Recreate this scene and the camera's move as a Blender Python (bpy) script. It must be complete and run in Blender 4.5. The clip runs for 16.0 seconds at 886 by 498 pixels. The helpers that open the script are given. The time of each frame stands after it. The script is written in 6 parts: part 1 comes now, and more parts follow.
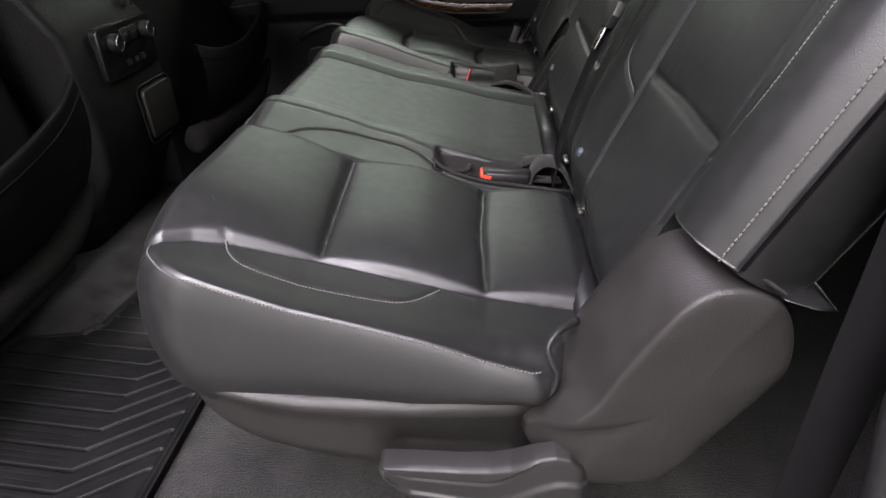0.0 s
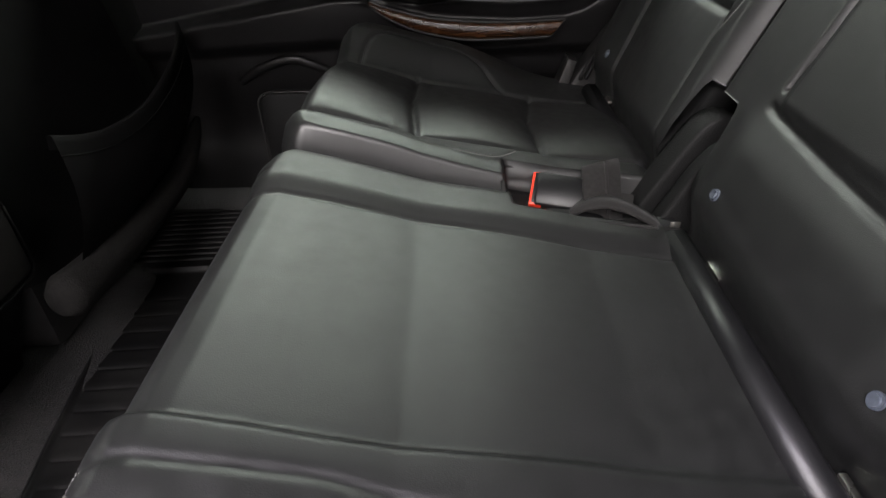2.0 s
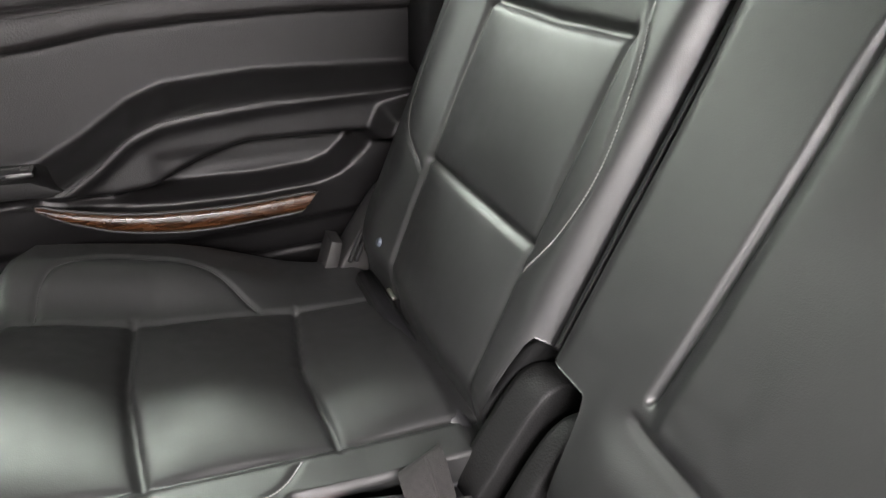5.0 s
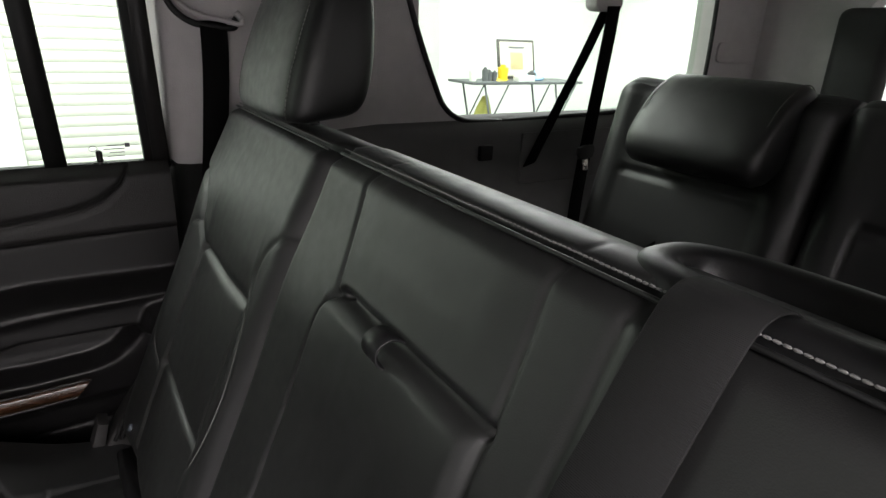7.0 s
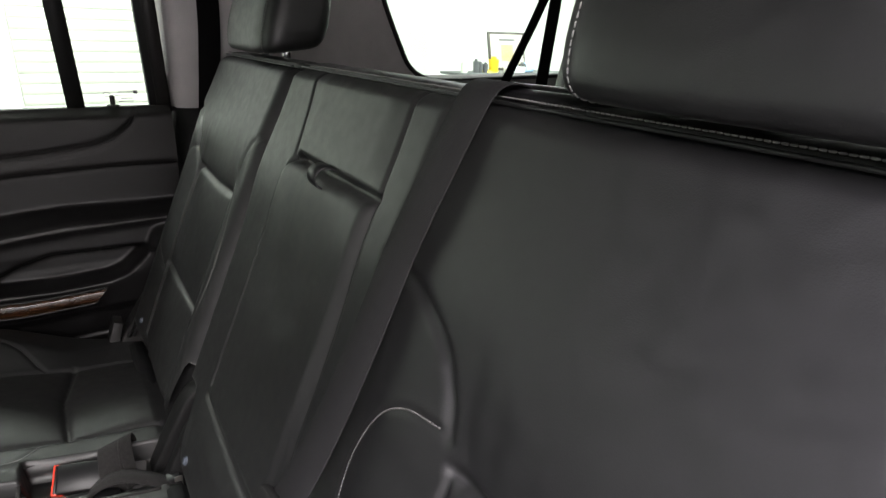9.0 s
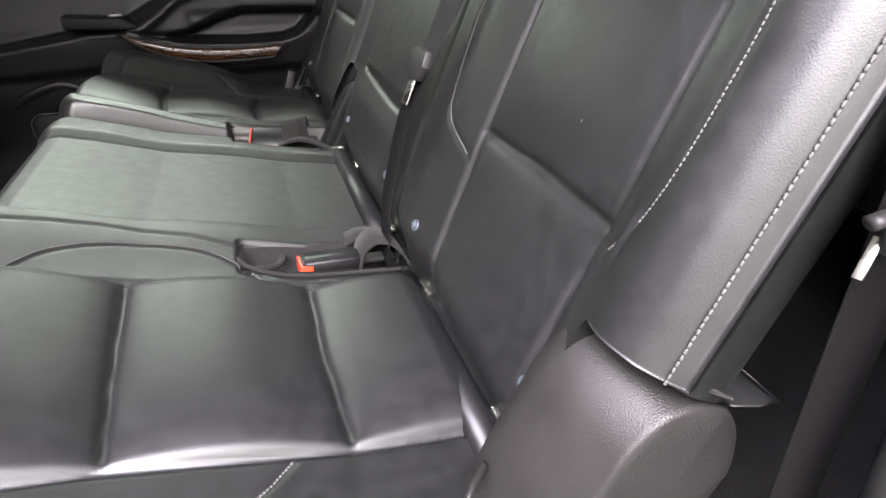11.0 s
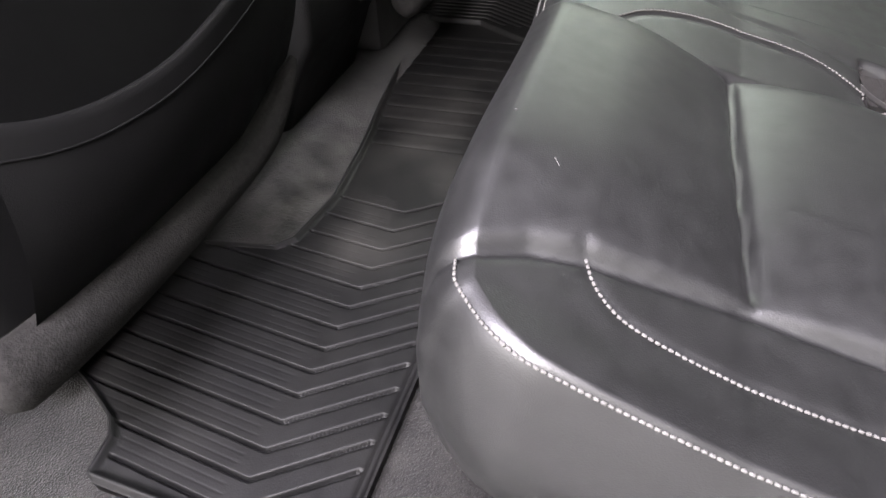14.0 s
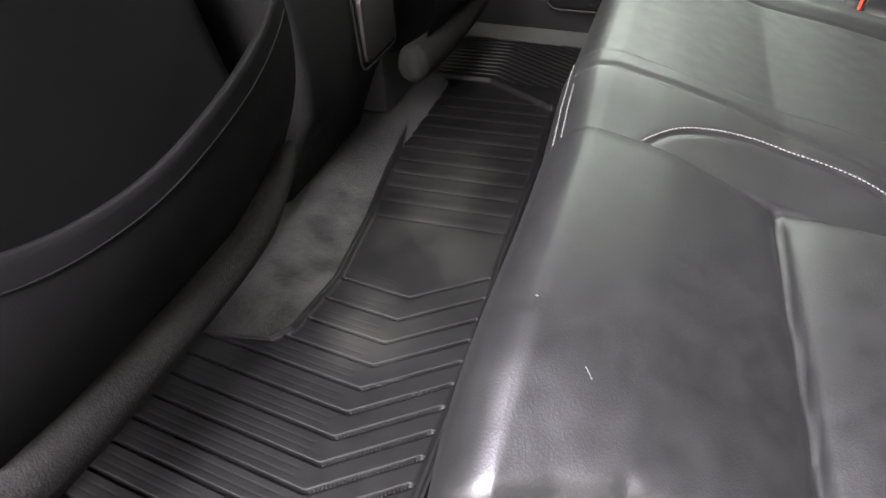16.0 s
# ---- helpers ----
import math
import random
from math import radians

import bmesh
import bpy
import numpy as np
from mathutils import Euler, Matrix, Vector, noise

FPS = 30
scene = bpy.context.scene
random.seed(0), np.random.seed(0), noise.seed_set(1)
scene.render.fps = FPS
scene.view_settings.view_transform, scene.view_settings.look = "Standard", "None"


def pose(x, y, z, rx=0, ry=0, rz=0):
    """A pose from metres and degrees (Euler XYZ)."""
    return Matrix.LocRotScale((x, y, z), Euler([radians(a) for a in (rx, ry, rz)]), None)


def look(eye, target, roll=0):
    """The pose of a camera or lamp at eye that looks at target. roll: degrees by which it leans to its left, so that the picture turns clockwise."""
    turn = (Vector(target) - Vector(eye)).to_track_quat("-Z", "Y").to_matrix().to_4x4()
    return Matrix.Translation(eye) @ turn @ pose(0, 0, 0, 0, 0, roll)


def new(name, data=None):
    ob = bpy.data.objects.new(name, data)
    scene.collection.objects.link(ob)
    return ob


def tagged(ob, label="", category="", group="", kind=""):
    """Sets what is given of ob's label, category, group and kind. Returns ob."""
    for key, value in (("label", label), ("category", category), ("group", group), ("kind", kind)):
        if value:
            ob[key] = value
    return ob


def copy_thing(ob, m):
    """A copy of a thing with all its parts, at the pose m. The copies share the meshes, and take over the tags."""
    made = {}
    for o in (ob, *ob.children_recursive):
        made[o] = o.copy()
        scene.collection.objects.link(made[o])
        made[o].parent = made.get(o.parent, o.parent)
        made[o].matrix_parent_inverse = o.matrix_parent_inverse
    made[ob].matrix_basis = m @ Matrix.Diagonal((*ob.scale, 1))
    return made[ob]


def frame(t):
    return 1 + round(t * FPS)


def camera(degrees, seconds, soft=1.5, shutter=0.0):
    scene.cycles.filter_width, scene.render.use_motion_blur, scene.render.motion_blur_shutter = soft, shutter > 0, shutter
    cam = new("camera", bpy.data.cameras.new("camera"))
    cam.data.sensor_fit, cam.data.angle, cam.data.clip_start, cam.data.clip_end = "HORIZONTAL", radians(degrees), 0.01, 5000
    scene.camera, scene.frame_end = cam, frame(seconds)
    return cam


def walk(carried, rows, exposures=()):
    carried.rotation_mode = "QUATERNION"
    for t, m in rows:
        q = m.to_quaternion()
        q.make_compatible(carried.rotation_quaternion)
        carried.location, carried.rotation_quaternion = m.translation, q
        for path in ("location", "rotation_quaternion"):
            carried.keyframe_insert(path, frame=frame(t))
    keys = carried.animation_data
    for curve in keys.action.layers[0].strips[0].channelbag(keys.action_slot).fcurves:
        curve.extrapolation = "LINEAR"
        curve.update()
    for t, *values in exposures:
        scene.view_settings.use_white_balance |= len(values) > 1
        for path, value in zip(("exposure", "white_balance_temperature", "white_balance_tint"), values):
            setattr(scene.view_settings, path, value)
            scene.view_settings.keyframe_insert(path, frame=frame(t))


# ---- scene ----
cam = camera(74.3, 16.0)
PATH = [
    (0, (-0.138, -0.317, 0.676), (-0.261, 1.38, -0.375), -0.3),
    (0.5, (-0.187, -0.169, 0.671), (-0.311, 1.523, -0.388), -0.4),
    (1, (-0.227, -0.017, 0.663), (-0.353, 1.672, -0.399), -0.4),
    (1.5, (-0.277, 0.12, 0.684), (-0.364, 1.78, -0.428), -1.1),
    (2, (-0.269, 0.337, 0.671), (-0.321, 1.989, -0.455), -1.8),
    (2.5, (-0.253, 0.505, 0.676), (-0.29, 2.153, -0.456), -1.8),
    (3, (-0.233, 0.619, 0.668), (-0.185, 2.272, -0.458), -2.0),
    (3.2, (-0.226, 0.655, 0.673), (-0.12, 2.305, -0.452), -2.3),
    (5.5, (-0.231, 0.663, 0.907), (0.629, 2.229, 0.008), 2.5),
    (6, (-0.193, 0.55, 1.026), (0.753, 2.139, 0.265), 3.0),
    (6.5, (-0.085, 0.407, 1.035), (0.893, 2.009, 0.344), 2.3),
    (7, (-0.014, 0.37, 1.037), (0.999, 1.952, 0.349), 2.4),
    (7.5, (-0.027, 0.388, 1.036), (1.0, 1.96, 0.347), 2.4),
    (8, (-0.037, 0.35, 1.029), (0.998, 1.917, 0.342), 2.2),
    (8.2, (-0.044, 0.301, 1.036), (0.994, 1.867, 0.349), 2.2),
    (10.3, (-0.108, -0.12, 0.758), (0.682, 1.56, 0.015), 0.0),
    (10.5, (-0.118, -0.135, 0.744), (0.605, 1.54, -0.074), 0.1),
    (11, (-0.168, -0.15, 0.678), (0.387, 1.505, -0.297), 0.2),
    (11.5, (-0.222, -0.138, 0.624), (0.176, 1.473, -0.492), 0.3),
    (12, (-0.262, -0.156, 0.598), (-0.072, 1.407, -0.635), -0.4),
    (12.5, (-0.256, -0.17, 0.591), (-0.267, 1.325, -0.737), -0.9),
    (13, (-0.266, -0.182, 0.585), (-0.41, 1.244, -0.811), -1.2),
    (13.5, (-0.352, -0.15, 0.559), (-0.695, 1.2, -0.876), -1.8),
    (14, (-0.391, -0.048, 0.592), (-0.89, 1.289, -0.809), -2.4),
    (14.5, (-0.416, 0.027, 0.593), (-0.963, 1.377, -0.778), -3.1),
    (15, (-0.426, 0.041, 0.6), (-0.979, 1.406, -0.754), -3.0),
    (15.5, (-0.435, 0.044, 0.607), (-0.993, 1.415, -0.737), -2.9),
    (16, (-0.424, 0.052, 0.621), (-0.964, 1.432, -0.722), -2.7),
]
EXPOSURES = [(0, 0.6), (1.0, 0.65), (2.0, 0.9), (3.2, 1.25), (5.3, 2.6), (5.6, 2.5), (6.2, 1.3), (6.8, 0.7), (8.2, 0.65), (10.3, 1.4), (11.5, 1.65), (12.5, 1.5), (13.0, 1.55), (14.2, 1.75), (16, 2.0)]
walk(cam, [(t, look(eye, target, roll)) for t, eye, target, roll in PATH], EXPOSURES)
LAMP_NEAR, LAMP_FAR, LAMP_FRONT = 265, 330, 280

# ---- light ----
world = bpy.data.worlds.new("garage_air")
scene.world = world
world.use_nodes = True
world.node_tree.nodes["Background"].inputs[0].default_value = (0.9, 0.95, 1.0, 1)
world.node_tree.nodes["Background"].inputs[1].default_value = 0.05


def added_ceiling_lamp(x, y, z, sx, sy, watts, colour):
    """An unseen area lamp added under the garage ceiling, shining down."""
    data = bpy.data.lights.new("unseen_ceiling_lamp", "AREA")
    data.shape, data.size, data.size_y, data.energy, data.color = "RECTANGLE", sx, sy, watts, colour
    ob = new("unseen_ceiling_lamp", data)
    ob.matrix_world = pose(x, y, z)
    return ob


# Unseen lamps added round the vehicle; places and tints picked to suit the highlights.
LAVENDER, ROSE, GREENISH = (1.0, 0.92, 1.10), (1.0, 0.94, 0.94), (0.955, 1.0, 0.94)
added_ceiling_lamp(-1.3, -1.00, 2.9, 2.4, 1.0, 0.70 * LAMP_NEAR, LAVENDER)
added_ceiling_lamp(-1.3, -2.10, 2.9, 2.6, 0.6, 0.70 * LAMP_NEAR, ROSE)
added_ceiling_lamp(-1.4, -3.4, 2.9, 3.0, 1.0, 0.90 * LAMP_NEAR, ROSE)
added_ceiling_lamp(0.3, 4.2, 2.9, 5.0, 1.0, 0.44 * LAMP_FAR, GREENISH)
added_ceiling_lamp(4.8, 2.0, 2.9, 0.5, 5.0, 0.25 * LAMP_FAR, GREENISH)
added_ceiling_lamp(-5.3, 2.2, 2.9, 0.6, 4.0, 0.9 * LAMP_FRONT, GREENISH)
added_ceiling_lamp(6.2, 6.6, 2.9, 4.0, 0.6, 0.8 * LAMP_FAR, (1, 1, 1))


# ---- materials ----
def material(name, colour, rough=0.5, metal=0.0, spec=0.5, vary=0.0, vary_scale=6.0, bump=0.0, bump_scale=300.0, kind="noise",
             wear=0.0, wear_scale=30.0, sheen=0.0, coat=0.0, soft=0.0, soft_scale=25.0):
    """A procedural surface: colour with large patches and fine speckle, roughness that varies, and a fine relief, in metres."""
    m = bpy.data.materials.new(name)
    m.use_nodes = True
    n, k = m.node_tree.nodes, m.node_tree.links
    b = n["Principled BSDF"]
    b.inputs["Metallic"].default_value = metal
    b.inputs["Specular IOR Level"].default_value = spec
    b.inputs["Sheen Weight"].default_value = sheen
    b.inputs["Coat Weight"].default_value = coat
    co = n.new("ShaderNodeTexCoord")
    big = n.new("ShaderNodeTexNoise")
    big.inputs["Scale"].default_value, big.inputs["Detail"].default_value = vary_scale, 5
    k.new(co.outputs["Object"], big.inputs["Vector"])
    small = n.new("ShaderNodeTexNoise")
    small.inputs["Scale"].default_value, small.inputs["Detail"].default_value = wear_scale, 6
    k.new(co.outputs["Object"], small.inputs["Vector"])
    ramp = n.new("ShaderNodeMapRange")
    ramp.inputs["From Min"].default_value, ramp.inputs["From Max"].default_value = 0.3, 0.7
    ramp.inputs["To Min"].default_value, ramp.inputs["To Max"].default_value = 1 - vary, 1 + vary
    k.new(big.outputs["Fac"], ramp.inputs["Value"])
    fine = n.new("ShaderNodeMapRange")
    fine.inputs["From Min"].default_value, fine.inputs["From Max"].default_value = 0.35, 0.65
    fine.inputs["To Min"].default_value, fine.inputs["To Max"].default_value = 1 - wear, 1 + wear
    k.new(small.outputs["Fac"], fine.inputs["Value"])
    both = n.new("ShaderNodeMath")
    both.operation = "MULTIPLY"
    k.new(ramp.outputs[0], both.inputs[0])
    k.new(fine.outputs[0], both.inputs[1])
    mul = n.new("ShaderNodeVectorMath")
    mul.operation = "SCALE"
    mul.inputs[0].default_value = colour
    k.new(both.outputs[0], mul.inputs["Scale"])
    k.new(mul.outputs[0], b.inputs["Base Color"])
    rr = n.new("ShaderNodeMapRange")
    rr.inputs["From Min"].default_value, rr.inputs["From Max"].default_value = 0.3, 0.7
    rr.inputs["To Min"].default_value, rr.inputs["To Max"].default_value = max(0.02, rough - 0.05), min(1, rough + 0.05)
    k.new(small.outputs["Fac"], rr.inputs["Value"])
    k.new(rr.outputs[0], b.inputs["Roughness"])
    if bump:
        if kind == "cells":
            g = n.new("ShaderNodeTexVoronoi")
            g.inputs["Scale"].default_value = bump_scale
            out = g.outputs["Distance"]
        elif kind == "weave":
            g = n.new("ShaderNodeTexWave")
            g.inputs["Scale"].default_value, g.inputs["Distortion"].default_value = bump_scale, 0.4
            out = g.outputs["Fac"]
        else:
            g = n.new("ShaderNodeTexNoise")
            g.inputs["Scale"].default_value, g.inputs["Detail"].default_value = bump_scale, 3
            out = g.outputs["Fac"]
        k.new(co.outputs["Object"], g.inputs["Vector"])
        bp = n.new("ShaderNodeBump")
        bp.inputs["Strength"].default_value, bp.inputs["Distance"].default_value = 1.0, bump
        k.new(out, bp.inputs["Height"])
        if soft:
            wide, low = n.new("ShaderNodeTexNoise"), n.new("ShaderNodeBump")
            wide.inputs["Scale"].default_value, wide.inputs["Detail"].default_value, wide.inputs["Distortion"].default_value = soft_scale, 4, 0.6
            low.inputs["Strength"].default_value, low.inputs["Distance"].default_value = 1.0, soft
            k.new(co.outputs["Object"], wide.inputs["Vector"])
            k.new(wide.outputs["Fac"], low.inputs["Height"])
            k.new(low.outputs[0], bp.inputs["Normal"])
        k.new(bp.outputs[0], b.inputs["Normal"])
    return m


LEATHER = material("black_leather", (0.0062, 0.0063, 0.0063), 0.45, spec=0.64, vary=0.06, vary_scale=5, bump=0.00007, bump_scale=950, kind="cells", wear=0.06, wear_scale=60, soft=0.0001, soft_scale=14)
PLASTIC = material("grained_plastic", (0.0135, 0.0124, 0.0117), 0.46, spec=0.38, vary=0.06, bump=0.00026, bump_scale=1000, kind="cells", wear=0.05)
SMOOTH = material("smooth_plastic", (0.012, 0.0114, 0.0112), 0.5, spec=0.35, vary=0.05, bump=0.00006, bump_scale=900)
GLOSS = material("gloss_black_plastic", (0.010, 0.010, 0.010), 0.18, spec=0.5, vary=0.04)
BUCKLE = material("buckle_plastic", (0.0055, 0.0055, 0.006), 0.42, spec=0.36, vary=0.04, bump=0.0001, bump_scale=700)
RED = material("red_release_plastic", (0.75, 0.045, 0.02), 0.35, vary=0.05)
THREAD = material("pale_thread", (0.070, 0.068, 0.065), 0.8, vary=0.12, wear=0.15, wear_scale=400)
SCUFF = material("rubbed_leather", (0.045, 0.045, 0.044), 0.8, vary=0.2)
# Same thread, made brighter for seams that less light reaches.
LIFTED_THREAD = material("lifted_thread", (0.15, 0.147, 0.143), 0.8, vary=0.12)
# Black of the front seat backs, darkened below LEATHER to stand for shade.
SEATBACK_DARK = material("darkened_seatback_black", (0.0042, 0.0042, 0.0042), 0.60, spec=0.10, vary=0.12, bump=0.0001, bump_scale=800, kind="cells")
GREYCARPET = material("grey_carpet", (0.0115, 0.011, 0.0105), 0.95, spec=0.1, vary=0.2, vary_scale=9, bump=0.001, bump_scale=420, wear=0.3, wear_scale=160)
STUD = material("blue_grey_plastic", (0.06, 0.07, 0.088), 0.4, spec=0.5, vary=0.1, wear=0.2, wear_scale=200)
DARK_THREAD = material("dark_thread", (0.03, 0.03, 0.03), 0.8, vary=0.1)
DARK_FABRIC = material("dark_pocket_fabric", (0.0135, 0.0127, 0.0125), 0.9, spec=0.15, vary=0.2, bump=0.0006, bump_scale=700, wear=0.25, wear_scale=240, sheen=0.04)
WEBBING = material("belt_webbing", (0.0050, 0.0048, 0.0050), 0.8, spec=0.05, vary=0.08, bump=0.00008, bump_scale=560, kind="weave", wear=0.12, wear_scale=300)
PALE_WEBBING = material("grey_belt_webbing", (0.0105, 0.0103, 0.0107), 0.7, spec=0.2, vary=0.08, bump=0.00015, bump_scale=560, kind="weave", wear=0.12, wear_scale=300)
def dusty_lit(m, dust, amount, spots, scale=9.0, grain=420.0):
    """Pale dust over a surface: patches round a few places that also paint in brighter light, broken up by cloud noise,
    and fine grit between them.
    """
    n, k = m.node_tree.nodes, m.node_tree.links
    b = n["Principled BSDF"]
    before = b.inputs["Base Color"].links[0].from_socket
    co = n.new("ShaderNodeTexCoord")

    def noise(size, detail, low, high):
        t, r = n.new("ShaderNodeTexNoise"), n.new("ShaderNodeMapRange")
        t.inputs["Scale"].default_value, t.inputs["Detail"].default_value = size, detail
        r.inputs["From Min"].default_value, r.inputs["From Max"].default_value = low, high
        k.new(co.outputs["Object"], t.inputs["Vector"])
        k.new(t.outputs["Fac"], r.inputs["Value"])
        return r.outputs[0]

    def maths(kind, a, c):
        q = n.new("ShaderNodeMath")
        q.operation = kind
        for slot, v in zip(q.inputs, (a, c)):
            if isinstance(v, (int, float)):
                slot.default_value = v
            else:
                k.new(v, slot)
        return q.outputs[0]

    cloud, grit = noise(scale, 6, 0.38, 0.68), noise(grain, 2, 0.56, 0.70)
    total = maths("MULTIPLY", cloud, 0.25)
    for x, y, radius in spots:
        far = n.new("ShaderNodeVectorMath")
        far.operation = "DISTANCE"
        far.inputs[1].default_value = (x, y, 0.0)
        k.new(co.outputs["Object"], far.inputs[0])
        fall = n.new("ShaderNodeMapRange")
        fall.interpolation_type = "SMOOTHERSTEP"
        fall.inputs["From Min"].default_value, fall.inputs["From Max"].default_value = radius, 0.0
        k.new(far.outputs["Value"], fall.inputs["Value"])
        total = maths("ADD", total, maths("MULTIPLY", fall.outputs[0], maths("ADD", cloud, 0.25)))
    total = maths("ADD", maths("MULTIPLY", total, amount), maths("MULTIPLY", grit, 0.12 * amount))
    mix = n.new("ShaderNodeMix")
    mix.data_type, mix.clamp_factor = "RGBA", True
    k.new(total, mix.inputs[0])
    k.new(before, mix.inputs[6])
    mix.inputs[7].default_value = (*dust, 1)
    k.new(mix.outputs[2], b.inputs["Base Color"])
    return m


# Dust patches double as painted brightness on the mat's middle and the carpet hump.
RUBBER = dusty_lit(material("black_rubber_mat", (0.0032, 0.0032, 0.0033), 0.52, spec=0.17, vary=0.25, vary_scale=7, bump=0.0002, bump_scale=500, wear=0.12, wear_scale=40),
               (0.060, 0.058, 0.053), 0.20, [(-0.72, 0.66, 0.17), (-0.72, 0.86, 0.24), (-0.72, 0.50, 0.12)])
CARPET = dusty_lit(material("dark_carpet", (0.0075, 0.0071, 0.0069), 0.95, spec=0.1, vary=0.25, vary_scale=9, bump=0.003, bump_scale=420, wear=0.4, wear_scale=160, sheen=0.12), (0.085, 0.082, 0.076), 0.32, [(-0.86, 0.54, 0.15), (-0.87, 0.72, 0.22)], 22.0, 700.0)
METAL = material("bright_metal", (0.62, 0.60, 0.56), 0.28, metal=1.0, vary=0.05, wear=0.1)
CHROME = material("satin_chrome", (0.62, 0.62, 0.64), 0.2, metal=1.0)
PILLAR = material("grey_pillar_plastic", (0.42, 0.40, 0.40), 0.6, spec=0.3, vary=0.05, bump=0.0004, bump_scale=420, kind="cells", wear=0.03)
HEADLINER = material("grey_headliner_cloth", (0.48, 0.47, 0.46), 0.95, spec=0.1, vary=0.05, bump=0.0005, bump_scale=900, wear=0.06)
# Blacker vinyl than the upper trim, taken darker still to paint in shade.
ARMVINYL = material("black_door_vinyl", (0.0055, 0.0052, 0.0054), 0.43, spec=0.36, vary=0.08, bump=0.0002, bump_scale=600, kind="cells", wear=0.04)
DOORPLASTIC = material("charcoal_door_plastic", (0.017, 0.0155, 0.0155), 0.46, spec=0.36, vary=0.06, bump=0.0003, bump_scale=420, kind="cells", wear=0.04)
DARKPLASTIC = material("black_trim_plastic", (0.0055, 0.0055, 0.0055), 0.6, spec=0.16, vary=0.06, bump=0.0003, bump_scale=420, kind="cells")
LEDGE = material("charcoal_quarter_plastic", (0.11, 0.108, 0.108), 0.6, spec=0.25, vary=0.06, bump=0.0004, bump_scale=420, kind="cells", wear=0.04)
SEAL = material("black_rubber_seal", (0.012, 0.012, 0.012), 0.6, spec=0.3, vary=0.1)
NEARWALL = material("pale_grey_garage_wall", (0.70, 0.69, 0.68), 0.85, spec=0.2, vary=0.05, vary_scale=1.2, bump=0.001, bump_scale=60)
WHITEWALL = material("white_garage_wall", (0.82, 0.83, 0.80), 0.85, spec=0.2, vary=0.03, vary_scale=1.2, bump=0.001, bump_scale=60)
GREYWALL = material("grey_garage_wall", (0.36, 0.36, 0.35), 0.8, spec=0.2, vary=0.06, vary_scale=1.2)
SHUTTER = material("pale_shutter_metal", (0.72, 0.75, 0.66), 0.5, spec=0.3, vary=0.03, vary_scale=2)
CONCRETE = material("garage_concrete", (0.16, 0.16, 0.155), 0.6, vary=0.15, vary_scale=1.5, wear=0.1, wear_scale=25)
STEEL = material("grey_painted_steel", (0.10, 0.10, 0.11), 0.5, vary=0.1)
FOAM = material("dusty_dark_plastic", (0.012, 0.0115, 0.0115), 0.7, vary=0.15)


def walnut():
    """Dark glossy burl veneer with streaks along the strip."""
    m = material("walnut_veneer", (0.05, 0.022, 0.010), 0.26, spec=0.4, coat=0.25)
    n, k = m.node_tree.nodes, m.node_tree.links
    co, wav = n.new("ShaderNodeTexCoord"), n.new("ShaderNodeTexNoise")
    mp = n.new("ShaderNodeMapping")
    mp.inputs["Scale"].default_value = (14, 60, 140)
    k.new(co.outputs["Object"], mp.inputs["Vector"])
    k.new(mp.outputs[0], wav.inputs["Vector"])
    wav.inputs["Scale"].default_value, wav.inputs["Detail"].default_value, wav.inputs["Distortion"].default_value = 1.0, 8, 1.2
    cr = n.new("ShaderNodeValToRGB")
    cr.color_ramp.elements[0].position, cr.color_ramp.elements[1].position = 0.35, 0.68
    cr.color_ramp.elements[0].color, cr.color_ramp.elements[1].color = (0.008, 0.004, 0.002, 1), (0.050, 0.020, 0.008, 1)
    k.new(wav.outputs["Fac"], cr.inputs[0])
    k.new(cr.outputs[0], n["Principled BSDF"].inputs["Base Color"])
    return m


WALNUT = walnut()


def pane_glass():
    m = bpy.data.materials.new("window_glass")
    m.use_nodes = True
    n, k = m.node_tree.nodes, m.node_tree.links
    n.remove(n["Principled BSDF"])
    clear, shine, mix = n.new("ShaderNodeBsdfTransparent"), n.new("ShaderNodeBsdfGlossy"), n.new("ShaderNodeMixShader")
    clear.inputs[0].default_value, shine.inputs["Roughness"].default_value, mix.inputs[0].default_value = (0.90, 0.97, 0.91, 1), 0.02, 0.035
    k.new(clear.outputs[0], mix.inputs[1])
    k.new(shine.outputs[0], mix.inputs[2])
    k.new(mix.outputs[0], n["Material Output"].inputs[0])
    return m


GLASS = pane_glass()


# ---- building helpers ----
def link_mesh(name, verts, faces, mat, parent=None, label="", smooth=True):
    me = bpy.data.meshes.new(name)
    me.from_pydata([tuple(map(float, v)) for v in verts], [], faces)
    me.materials.append(mat)
    if smooth:
        me.shade_smooth()
    ob = new(name, me)
    if parent:
        ob.parent = parent
    return tagged(ob, label)


def part(name, bm, mat, parent=None, label="", smooth=True):
    me = bpy.data.meshes.new(name)
    bmesh.ops.recalc_face_normals(bm, faces=bm.faces[:])
    bm.to_mesh(me)
    bm.free()
    me.materials.append(mat)
    if smooth:
        me.shade_smooth()
        me.set_sharp_from_angle(angle=radians(38))
    ob = new(name, me)
    if parent:
        ob.parent = parent
    return tagged(ob, label)


def thing(name, label, category, group="", kind=""):
    """An Empty that stands for a whole thing; its parts hang under it."""
    return tagged(new(name), label, category, group, kind)


def grid_faces(n, m, wrap=False, start=0):
    out = []
    for i in range(n - 1):
        for j in range(m if wrap else m - 1):
            a, b = i * m + j, i * m + (j + 1) % m
            out.append((start + a, start + b, start + b + m, start + a + m))
    return out


